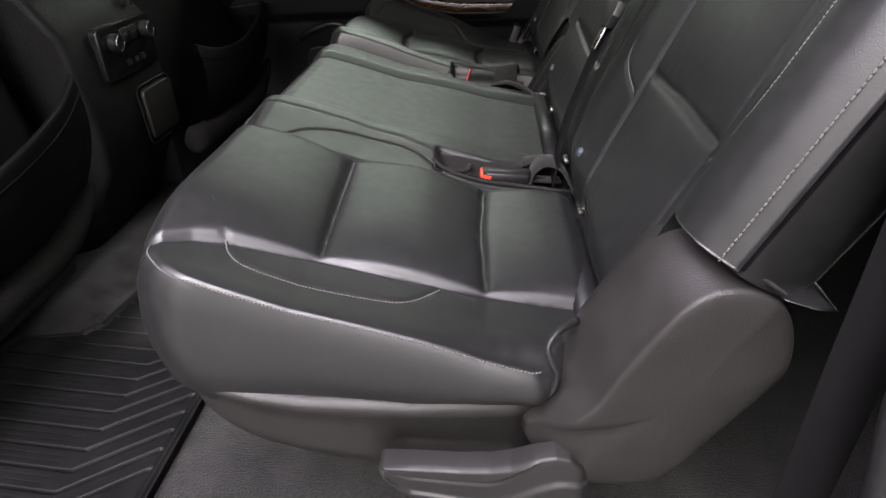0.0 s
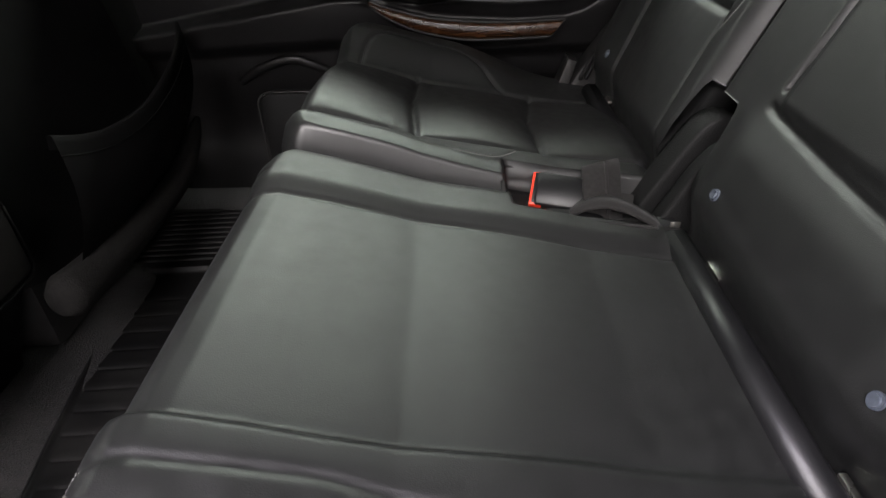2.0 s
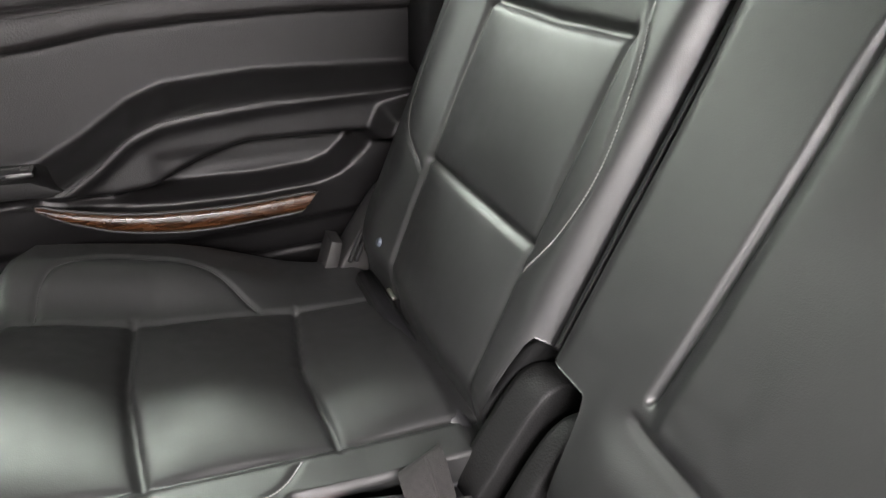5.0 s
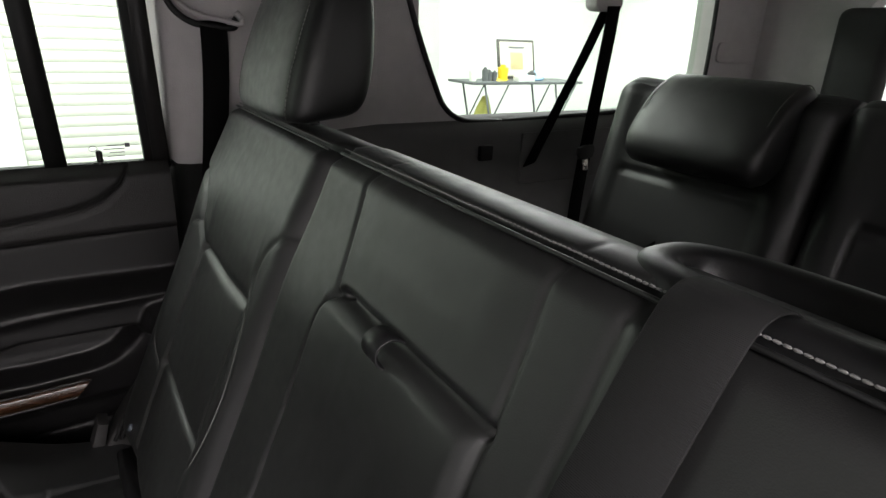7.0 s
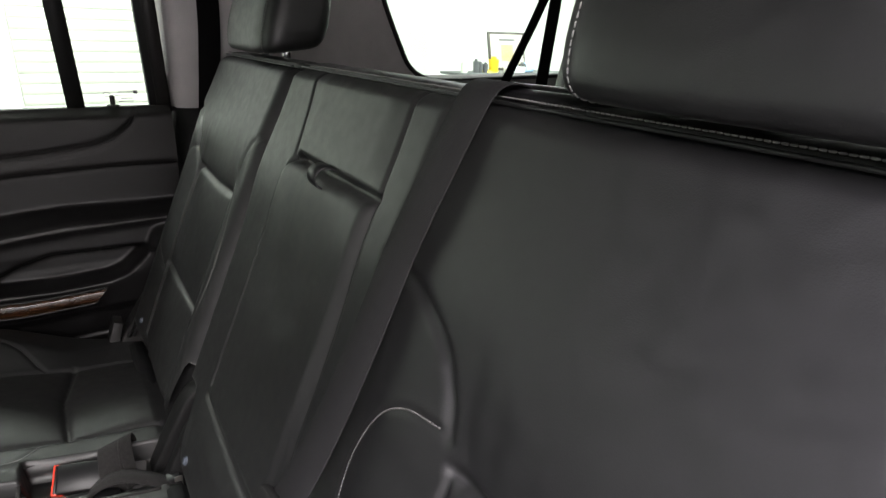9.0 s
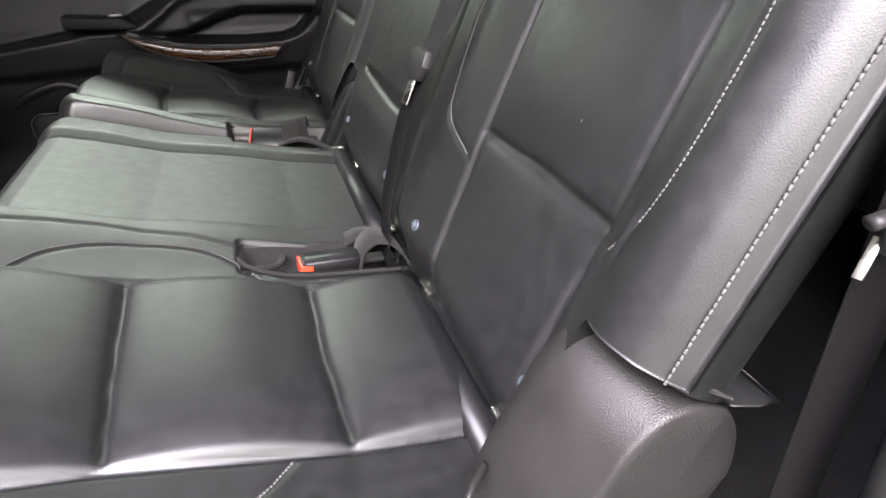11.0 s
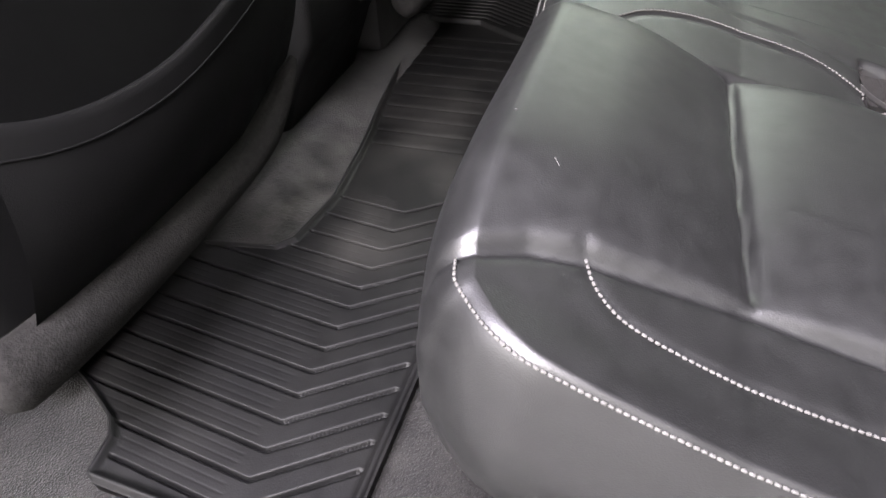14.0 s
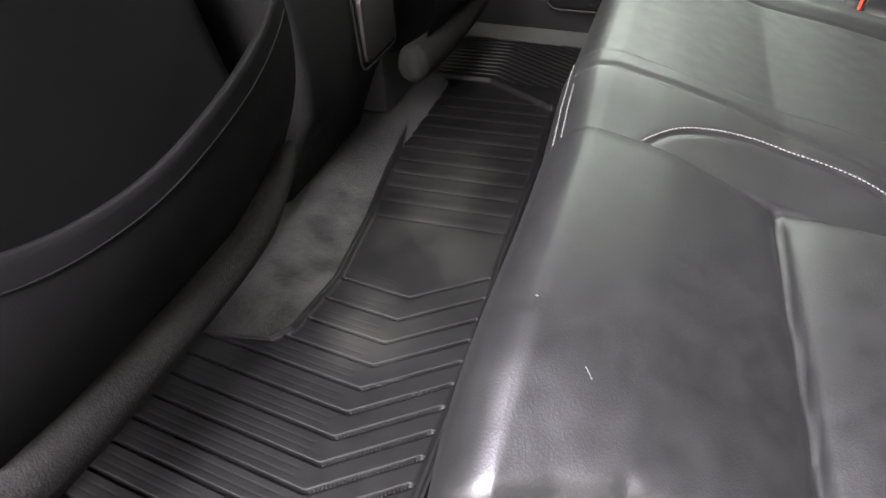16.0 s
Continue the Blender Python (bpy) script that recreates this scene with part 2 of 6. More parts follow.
def sheet(name, P, mat, parent=None, label="", wrap=False, caps=False):
    """A mesh from a grid of places P[i][j]; wrap closes the rows into rings, caps closes the ends."""
    P = np.asarray(P, float)
    n, m = P.shape[:2]
    faces = grid_faces(n, m, wrap)
    if caps:
        faces += [tuple(range(m))[::-1], tuple(range((n - 1) * m, n * m))]
    return link_mesh(name, P.reshape(-1, 3), faces, mat, parent, label)


def smooth_line(points, step=0.004):
    """A curve through the points (Catmull-Rom), resampled evenly."""
    p = np.asarray(points, float)
    e = np.vstack([2 * p[0] - p[1], p, 2 * p[-1] - p[-2]])
    out = []
    for i in range(1, len(e) - 2):
        a, b, c, d = e[i - 1 : i + 3]
        for t in np.linspace(0, 1, 12, endpoint=False):
            out.append(0.5 * (2 * b + (c - a) * t + (2 * a - 5 * b + 4 * c - d) * t * t + (3 * b - a - 3 * c + d) * t**3))
    out = np.array(out + [p[-1]])
    run = np.r_[0, np.cumsum(np.linalg.norm(np.diff(out, axis=0), axis=1))]
    k = max(2, int(run[-1] / step) + 1)
    want = np.linspace(0, run[-1], k)
    return np.stack([np.interp(want, run, out[:, c]) for c in range(p.shape[1])], 1)


def tube_rows(line, radius, seg=8, flat=1.0, up=(0, 0, 1)):
    line = np.asarray(line, float)
    tan = np.gradient(line, axis=0)
    tan /= np.linalg.norm(tan, axis=1)[:, None] + 1e-12
    side = np.cross(tan, np.asarray(up, float))
    side /= np.linalg.norm(side, axis=1)[:, None] + 1e-12
    nor = np.cross(side, tan)
    r = np.broadcast_to(np.asarray(radius, float), (len(line),))[:, None]
    ang = np.linspace(0, 2 * np.pi, seg, endpoint=False)
    return np.stack([line + r * (np.cos(a) * side + flat * np.sin(a) * nor) for a in ang], 1)


def tube(name, line, radius, mat, parent=None, label="", seg=8, flat=1.0, up=(0, 0, 1)):
    return sheet(name, tube_rows(line, radius, seg, flat, up), mat, parent, label, wrap=True, caps=True)


def ribbon(name, line, width_dir, width, thick, mat, parent=None, label="", normal=None):
    """A strap of even thickness along a line; width_dir is one direction or one for each place."""
    line = np.asarray(line, float)
    w = np.broadcast_to(np.asarray(width_dir, float), line.shape).copy()
    w /= np.linalg.norm(w, axis=1)[:, None]
    tan = np.gradient(line, axis=0)
    nor = np.cross(tan, w)
    nor /= np.linalg.norm(nor, axis=1)[:, None] + 1e-12
    h, t = width / 2, thick / 2
    ring = [(-h, -t * 0.4), (-h * 0.97, -t), (h * 0.97, -t), (h, -t * 0.4), (h, t * 0.4), (h * 0.97, t), (-h * 0.97, t), (-h, t * 0.4)]
    P = np.stack([line + a * w + b * nor for a, b in ring], 1)
    return sheet(name, P, mat, parent, label, wrap=True, caps=True)


def stitches(name, line, parent, mat=None, length=0.0031, gap=0.0005, radius=0.0007, label="pale contrast stitching", up=(0, 0, 1)):
    """A row of thread stitches along a line of places: short rounded threads with gaps, one mesh."""
    line = smooth_line(line, 0.001) if len(line) < 60 else np.asarray(line, float)
    run = np.r_[0, np.cumsum(np.linalg.norm(np.diff(line, axis=0), axis=1))]
    at = lambda s: np.array([np.interp(s, run, line[:, c]) for c in range(3)])
    verts, faces, s = [], [], 0.0
    upv = np.asarray(up, float)
    while s + length < run[-1]:
        a, b = at(s), at(s + length)
        t = (b - a) / (np.linalg.norm(b - a) + 1e-12)
        u = np.cross(t, upv)
        u /= np.linalg.norm(u) + 1e-12
        v = np.cross(u, t)
        base = len(verts)
        for f, r in ((0, 0.35), (0.2, 1), (0.8, 1), (1, 0.35)):
            c = a + f * (b - a)
            for g in range(6):
                an = g * math.pi / 3
                verts.append(c + radius * r * (math.cos(an) * u * 1.25 + math.sin(an) * v))
        for i in range(3):
            for j in range(6):
                p, q = base + i * 6 + j, base + i * 6 + (j + 1) % 6
                faces.append((p, q, q + 6, p + 6))
        faces += [tuple(base + j for j in range(6))[::-1], tuple(base + 18 + j for j in range(6))]
        s += length + gap
    return link_mesh(name, verts, faces, mat or THREAD, parent, label)


def seg_dist(X, Y, line):
    """The distance of each place (X, Y) from a line of points in the plane."""
    line = np.asarray(line, float)
    best = np.full(X.shape, 9.0)
    for (ax, ay), (bx, by) in zip(line[:-1], line[1:]):
        dx, dy = bx - ax, by - ay
        t = np.clip(((X - ax) * dx + (Y - ay) * dy) / (dx * dx + dy * dy + 1e-12), 0, 1)
        best = np.minimum(best, np.hypot(X - ax - t * dx, Y - ay - t * dy))
    return best


def groove(X, Y, line, depth, width):
    return -depth * np.exp(-((seg_dist(X, Y, line) / width) ** 2))


def rise(v, a, b):
    """0 below a, 1 above b, smooth between."""
    t = np.clip((v - a) / (b - a), 0, 1)
    return t * t * (3 - 2 * t)


def box_bm(x0, y0, z0, x1, y1, z1, bevel=0.003, seg=2):
    bm = bmesh.new()
    bmesh.ops.create_cube(bm, size=1, matrix=Matrix.Translation(((x0 + x1) / 2, (y0 + y1) / 2, (z0 + z1) / 2)) @ Matrix.Diagonal((x1 - x0, y1 - y0, z1 - z0, 1)))
    if bevel:
        bmesh.ops.bevel(bm, geom=bm.edges[:], offset=bevel, segments=seg, affect="EDGES", profile=0.5)
    return bm


def extrude_bm(outline, axis, lo, hi, bevel=0.003, seg=2):
    """A flat outline pushed through from lo to hi along an axis. The outline gives the other two coordinates, in order."""
    bm = bmesh.new()
    put = {"x": lambda a, b, c: (c, a, b), "y": lambda a, b, c: (a, c, b), "z": lambda a, b, c: (a, b, c)}[axis]
    lower, upper = [bm.verts.new(put(a, b, lo)) for a, b in outline], [bm.verts.new(put(a, b, hi)) for a, b in outline]
    bm.faces.new(lower[::-1])
    bm.faces.new(upper)
    k = len(outline)
    for i in range(k):
        bm.faces.new((lower[i], lower[(i + 1) % k], upper[(i + 1) % k], upper[i]))
    bmesh.ops.recalc_face_normals(bm, faces=bm.faces[:])
    if bevel:
        rim = [e for e in bm.edges if len({v in set(lower) for v in e.verts}) == 1]
        bmesh.ops.bevel(bm, geom=rim, offset=bevel, segments=seg, affect="EDGES", profile=0.5)
    return bm


def cyl_bm(r, depth, m, seg=20, bevel=0.0):
    bm = bmesh.new()
    bmesh.ops.create_cone(bm, cap_ends=True, segments=seg, radius1=r, radius2=r, depth=depth, matrix=m)
    if bevel:
        bmesh.ops.bevel(bm, geom=[e for e in bm.edges if all(len(f.verts) > 4 or True for f in e.link_faces) and any(len(f.verts) > 4 for f in e.link_faces)], offset=bevel, segments=2, affect="EDGES")
    return bm


# ---- vehicle shell and garage ----
FLOOR_Z, GROUND_Z, ROOF_Z = -0.014, -0.68, 1.36
structure = dict(kind="structure")


def slab(name, x0, y0, z0, x1, y1, z1, mat, label, category, bevel=0.0):
    return tagged(part(name, box_bm(x0, y0, z0, x1, y1, z1, bevel), mat, smooth=False), label, category, **structure)


def garage():
    slab("ground", -6.5, -5.5, GROUND_Z - 0.1, 9.5, 5.6, GROUND_Z, CONCRETE, "pale grey concrete garage floor", "floor")
    # Unseen near and front walls; their tone sets the light bounced into the cabin.
    slab("wall_near", -6.5, -5.6, GROUND_Z, 9.5, -5.5, 3.0, NEARWALL, "unseen pale grey garage wall that bounces light in", "wall")
    slab("wall_front", -6.6, -5.5, GROUND_Z, -6.5, 5.6, 3.0, GREYWALL, "unseen grey garage wall that bounces light to the windscreen", "wall")
    slab("wall_rear", 9.5, -5.5, GROUND_Z, 9.6, 9.6, 3.0, WHITEWALL, "plain white painted garage wall", "wall")
    slab("wall_far", 1.45, 5.6, GROUND_Z, 3.2, 5.75, 3.0, WHITEWALL, "plain white painted garage wall", "wall")
    slab("wall_far_left", -6.5, 5.57, GROUND_Z, -0.34, 5.75, 3.0, WHITEWALL, "plain white painted garage wall beside the shutter", "wall")
    slab("wall_back", 3.2, 9.5, GROUND_Z, 9.5, 9.6, 3.0, WHITEWALL, "plain white painted garage wall", "wall")
    slab("wall_return", 3.1, 5.75, GROUND_Z, 3.2, 9.5, 3.0, WHITEWALL, "plain white painted garage wall", "wall")
    slab("ground_annex", 3.2, 5.6, GROUND_Z - 0.1, 9.5, 9.5, GROUND_Z, CONCRETE, "pale grey concrete garage floor", "floor")
    slab("ceiling", -6.6, -5.6, 3.0, 9.6, 9.6, 3.1, WHITEWALL, "white garage ceiling", "ceiling")
    door = thing("roller_door", "pale roller shutter door of the garage behind the vehicle", "roller door", kind="structure")
    bm = box_bm(-0.34, 5.6, GROUND_Z, 1.45, 5.75, 3.0, 0)
    part("shutter_backing", bm, SHUTTER, door, smooth=False)
    slat = None
    z = GROUND_Z + 0.02
    prof = [(0.0, 0.0), (0.003, 0.004), (0.006, 0.03), (0.006, 0.05), (0.004, 0.070), (0.0, 0.074)]
    P = np.array([[(x, 5.598 - a, b) for a, b in prof] for x in (-0.33, 1.44)])
    me = None
    while z < 2.9:
        if me is None:
            slat = sheet("slat", P, SHUTTER, door)
            me = slat.data
        else:
            slat = new("slat", me)
            slat.parent = door
        slat.location = (0, 0, z)
        z += 0.078


garage()


def wall_with_hole(name, y0, y1, outer, hole, mat, label, axis="y"):
    """A flat wall from y0 to y1 with a rounded opening through it. outer and hole are lists of (x, z), of equal length, in step."""
    o, h = np.asarray(outer, float), np.asarray(hole, float)
    put = (lambda a, c: (a[0], c, a[1])) if axis == "y" else (lambda a, c: (c, a[0], a[1]))
    rows = [[put(a, y0) for a in h], [put(a, y0) for a in o], [put(a, y1) for a in o], [put(a, y1) for a in h], [put(a, y0) for a in h]]
    ob = sheet(name, rows, mat, wrap=True)
    ob.data.shade_flat()
    return tagged(ob, label, "trim panel", **structure)


def round_rect(x0, z0, x1, z1, r, k=6):
    out = []
    for cx, cz, a0 in ((x1 - r, z1 - r, 0), (x0 + r, z1 - r, 90), (x0 + r, z0 + r, 180), (x1 - r, z0 + r, 270)):
        for i in range(k):
            a = radians(a0 + 90 * i / (k - 1))
            out.append((cx + r * math.cos(a), cz + r * math.sin(a)))
    return out


def to_border(loop, x0, z0, x1, z1):
    """Each place of a loop pushed outwards, from its middle, to the border of a rectangle."""
    m = np.mean(loop, axis=0)
    out = []
    for a in np.asarray(loop):
        d = a - m
        k = min([(x1 - m[0]) / d[0] if d[0] > 0 else 9e9, (x0 - m[0]) / d[0] if d[0] < 0 else 9e9,
                 (z1 - m[1]) / d[1] if d[1] > 0 else 9e9, (z0 - m[1]) / d[1] if d[1] < 0 else 9e9])
        out.append(tuple(m + k * d))
    for c in ((x0, z0), (x0, z1), (x1, z0), (x1, z1)):
        near = min(range(len(out)), key=lambda i: math.dist(out[i], c))
        out[near] = c
    return out


def pane(name, x0, x1, z0, z1, y, parent=None):
    ob = part(name, box_bm(x0, y, z0, x1, y + 0.004, z1, 0), GLASS, parent, smooth=False)
    ob.visible_shadow = False
    return ob


def shell():
    # carpeted floor of the cabin, gently rising to the console, and the load floor behind
    X, Y = np.meshgrid(np.linspace(-2.2, 2.25, 300), np.linspace(-0.06, 1.66, 120), indexing="ij")
    Z = FLOOR_Z + 0.012 * rise(X, -0.56, -0.48)
    Z = Z + 0.035 * np.exp(-(((X + 0.93) / 0.085) ** 2)) * rise(Y, 0.42, 0.55) * (1 - rise(Y, 1.2, 1.35))
    Z = Z + 0.10 * rise(X, -1.0, -1.35)
    Z = Z + 0.30 * rise(X, 0.9, 1.1)
    floor = sheet("floor", np.stack([X, Y, Z], -1), CARPET)
    tagged(floor, "dark charcoal carpet on the cabin floor", "floor", **structure)
    slab("floor_underbody", -2.2, -0.08, -0.30, 2.25, 1.68, -0.20, DARKPLASTIC, "black underside of the vehicle floor", "floor")
    slab("trim_sill", -1.15, -0.10, -0.12, 0.30, -0.055, -0.03, DARKPLASTIC, "black plastic door sill plate", "sill", 0.01)
    # roof
    slab("ceiling_headliner", -2.2, -0.04, ROOF_Z, 2.25, 1.62, ROOF_Z + 0.06, HEADLINER, "grey cloth headliner", "headliner", 0.02)
    # far side: front part, quarter panel
    q = [tuple(p) for p in smooth_line([(0.95, 0.828), (0.845, 0.832), (0.795, 0.850), (0.764, 0.880), (0.708, 1.0), (0.668, 1.107), (0.642, 1.19), (0.65, 1.25), (0.71, 1.295), (1.2, 1.30), (1.70, 1.30), (1.76, 1.26), (1.778, 1.107), (1.780, 0.94), (1.765, 0.885), (1.70, 0.855), (1.324, 0.838), (0.95, 0.828)], 0.04)[:-1]]
    wall_with_hole("wall_quarter", 1.62, 1.69, to_border(q, 0.16, 0.70, 2.05, ROOF_Z), q, PILLAR, "grey plastic quarter trim round a side window")
    tube("window_quarter_seal", smooth_line([(p[0], 1.618, p[1]) for p in q] + [(q[0][0], 1.618, q[0][1])], 0.02), 0.007, SEAL, seg=8, up=(0, 1, 0))
    tagged(bpy.data.objects["window_quarter_seal"], "black rubber seal of the quarter window", "window seal", **structure)
    pane("window_quarter_glass", 0.60, 1.90, 0.80, 1.34, 1.665)
    tagged(bpy.data.objects["window_quarter_glass"], "clear fixed quarter window glass", "window", **structure)
    slab("wall_quarter_lower", 0.16, 1.60, -0.2, 2.25, 1.68, 0.70, DARKPLASTIC, "black plastic lower quarter trim", "trim panel", 0.012)
    f = round_rect(-1.9, 0.80, -1.06, 1.26, 0.06)
    wall_with_hole("wall_front_far", 1.63, 1.69, to_border(f, -2.2, 0.0, -0.93, ROOF_Z), f, DARKPLASTIC, "black front door trim with its window")
    pane("window_front_far", -1.95, -1.0, 0.76, 1.30, 1.66)
    tagged(bpy.data.objects["window_front_far"], "green-tinted front door window glass", "window", **structure)
    slab("wall_front_far_lower", -2.2, 1.63, -0.2, -0.93, 1.69, 0.0, DARKPLASTIC, "black front door lower trim", "trim panel")
    # near side: quarter panel and front door; the rear door stands open
    q2 = round_rect(0.70, 0.845, 1.86, 1.29, 0.085)
    wall_with_hole("wall_quarter_near", -0.11, -0.04, to_border(q2, 0.24, 0.70, 2.05, ROOF_Z), q2, PILLAR, "grey plastic quarter trim round a side window")
    slab("wall_quarter_near_lower", 0.24, -0.10, -0.2, 2.25, -0.03, 0.70, DARKPLASTIC, "black plastic lower quarter trim", "trim panel", 0.012)
    # Unseen front door side built solid, so no light enters there.
    slab("wall_front_near", -2.2, -0.11, 0.0, -1.02, -0.05, ROOF_Z, DARKPLASTIC, "unseen windowless black slab for the closed front door", "trim panel")
    slab("wall_front_near_lower", -2.2, -0.11, -0.2, -1.02, -0.05, 0.0, DARKPLASTIC, "black front door lower trim", "trim panel")
    # rear end with its glass and front end with the dashboard
    r = [(a, b) for a, b in round_rect(0.25, 0.80, 1.30, 1.20, 0.06)]
    wall_with_hole("wall_tailgate", 2.05, 2.12, to_border(r, -0.08, -0.2, 1.66, ROOF_Z), r, PILLAR, "grey tailgate trim round the rear window", axis="x")
    w = [(a, b) for a, b in round_rect(0.05, 0.70, 1.53, 1.30, 0.06)]
    wall_with_hole("wall_dashboard", -2.26, -2.2, to_border(w, -0.08, -0.2, 1.66, ROOF_Z), w, DARKPLASTIC, "black dashboard end below the windscreen", axis="x")


shell()

# ---- second-row bench: shared measures ----
ZX, ZZ = [-0.56, -0.50, -0.45, -0.40, -0.31, -0.13, 0.0, 0.06], [0.380, 0.390, 0.391, 0.378, 0.350, 0.314, 0.298, 0.292]
ztop = lambda x: np.interp(x, ZX, ZZ)
HINGE = np.array([0.0, 0.0, 0.366])
LEAN_BACK = radians(23)
UP, OUT = np.array([math.sin(LEAN_BACK), 0, math.cos(LEAN_BACK)]), np.array([-math.cos(LEAN_BACK), 0, math.sin(LEAN_BACK)])


def on_back(s, y, h=0.0):
    """A place on the backrests: s metres up the lean, y across, h proud of the leather's plane."""
    s, y, h = np.broadcast_arrays(np.asarray(s, float), np.asarray(y, float), np.asarray(h, float))
    return HINGE + s[..., None] * UP + y[..., None] * np.array([0, 1, 0]) + h[..., None] * OUT


def coons(front, near, far, rear, nu, nv):
    """Places that fill four border lines: front and rear run across, near and far run back."""
    def even(line, k):
        line = smooth_line(line, 0.002)
        run = np.r_[0, np.cumsum(np.linalg.norm(np.diff(line, axis=0), axis=1))]
        return np.stack([np.interp(np.linspace(0, run[-1], k), run, line[:, c]) for c in range(2)], 1)
    F, R, N, G = even(front, nu), even(rear, nu), even(near, nv), even(far, nv)
    u, v = np.linspace(0, 1, nu)[None, :, None], np.linspace(0, 1, nv)[:, None, None]
    return (1 - v) * F[None] + v * R[None] + (1 - u) * N[:, None] + u * G[:, None] - ((1 - u) * (1 - v) * F[0] + u * (1 - v) * F[-1] + (1 - u) * v * R[0] + u * v * R[-1])


def cushion_mesh(name, XY, height, bottom, parent, mat=LEATHER, label=""):
    """A seat cushion: its top from height(X, Y), and rolled sides at the near edge, the front and the far edge down to bottom(x, y)."""
    X, Y = XY[..., 0], XY[..., 1]
    nv, nu = X.shape
    top = np.stack([X, Y, height(X, Y)], -1)
    ring = [(i, 0) for i in range(nv - 1, 0, -1)] + [(0, j) for j in range(nu)] + [(i, nu - 1) for i in range(1, nv)]
    edge = np.array([top[i, j] for i, j in ring])
    tan = np.gradient(edge[:, :2], axis=0)
    for _ in range(6):
        tan[1:-1] = (tan[:-2] + tan[1:-1] + tan[2:]) / 3
    tan /= np.linalg.norm(tan, axis=1)[:, None]
    nor = np.stack([-tan[:, 1], tan[:, 0]], 1)
    mid = XY.reshape(-1, 2).mean(0)
    if ((edge[:, :2] - mid) * nor).sum() < 0:
        nor = -nor
    frontness = np.clip(-nor[:, 0], 0, 1) ** 1.3
    side = ([0.0015, 0.005, 0.009, 0.012, 0.012, 0.008, 0.0], [0.03, 0.1, 0.25, 0.45, 0.65, 0.86, 1])
    roll = ([0.010, 0.020, 0.029, 0.034, 0.034, 0.024, 0.0], [0.025, 0.075, 0.19, 0.36, 0.56, 0.82, 1])
    verts, faces = [p for p in top.reshape(-1, 3)], grid_faces(nv, nu)
    base, prev = len(verts), [i * nu + j for i, j in ring]
    zb = np.array([bottom(x, y) for x, y, _ in edge])
    for k in range(7):
        o = side[0][k] * (1 - frontness) + roll[0][k] * frontness
        f = side[1][k] * (1 - frontness) + roll[1][k] * frontness
        row = np.c_[edge[:, :2] + o[:, None] * nor, edge[:, 2] + f * (zb - edge[:, 2])]
        now = list(range(len(verts), len(verts) + len(ring)))
        verts.extend(row)
        faces += [(prev[i], now[i], now[i + 1], prev[i + 1]) for i in range(len(ring) - 1)]
        prev = now
    return link_mesh(name, verts, faces, mat, parent, label), edge, nor


def inside(X, Y, x0, x1, y0, y1, soft=0.005):
    return rise(X, x0, x0 + soft) * (1 - rise(X, x1 - soft, x1)) * rise(Y, y0, y0 + soft) * (1 - rise(Y, y1 - soft, y1))


# seams of the cushion beside the open door
NEAR_PAD_N = [(-0.52, 0.110), (-0.455, 0.150), (-0.425, 0.167), (-0.395, 0.176), (-0.31, 0.189), (-0.13, 0.185), (0.03, 0.185)]
NEAR_PAD_F = [(-0.49, 0.428), (-0.42, 0.436), (-0.31, 0.440), (-0.13, 0.434), (0.03, 0.430)]
NEAR_CROSS_A, NEAR_CROSS_B = [(-0.305, 0.191), (-0.312, 0.31), (-0.318, 0.440)], [(-0.130, 0.187), (-0.137, 0.31), (-0.135, 0.434)]
NEAR_ARC = smooth_line([(-0.398, 0.184), (-0.386, 0.160), (-0.362, 0.146), (-0.30, 0.141), (-0.24, 0.142), (-0.205, 0.151), (-0.172, 0.187)], 0.006)
INNER_ARC = smooth_line([(-0.424, 0.434), (-0.408, 0.462), (-0.386, 0.485), (-0.350, 0.502), (-0.31, 0.508), (-0.25, 0.501), (-0.210, 0.473), (-0.180, 0.432)], 0.006)
WELT = [(-0.50, 0.532), (-0.35, 0.541), (-0.26, 0.531), (-0.21, 0.512)]
MID_EDGE = [(-0.52, 0.566), (-0.36, 0.570), (-0.2, 0.578), (0.03, 0.586)]
MID_RIDGE = [(-0.52, 0.856), (-0.36, 0.863), (-0.22, 0.866), (-0.03, 0.859), (0.03, 0.857)]


def quilt(X, Y, seams, lift, reach):
    """How far padded leather stands up away from its seams: a round roll at each seam, then a long soft crown."""
    out = np.full(np.shape(X), float(lift))
    for seam in seams:
        d = seg_dist(X, Y, seam)
        near = 1 - np.clip(d / (0.6 * reach), 0, 1)
        out = out * (0.5 * np.sqrt(1 - near * near) + 0.5 * (1 - np.exp(-((d / reach) ** 2))))
    return out


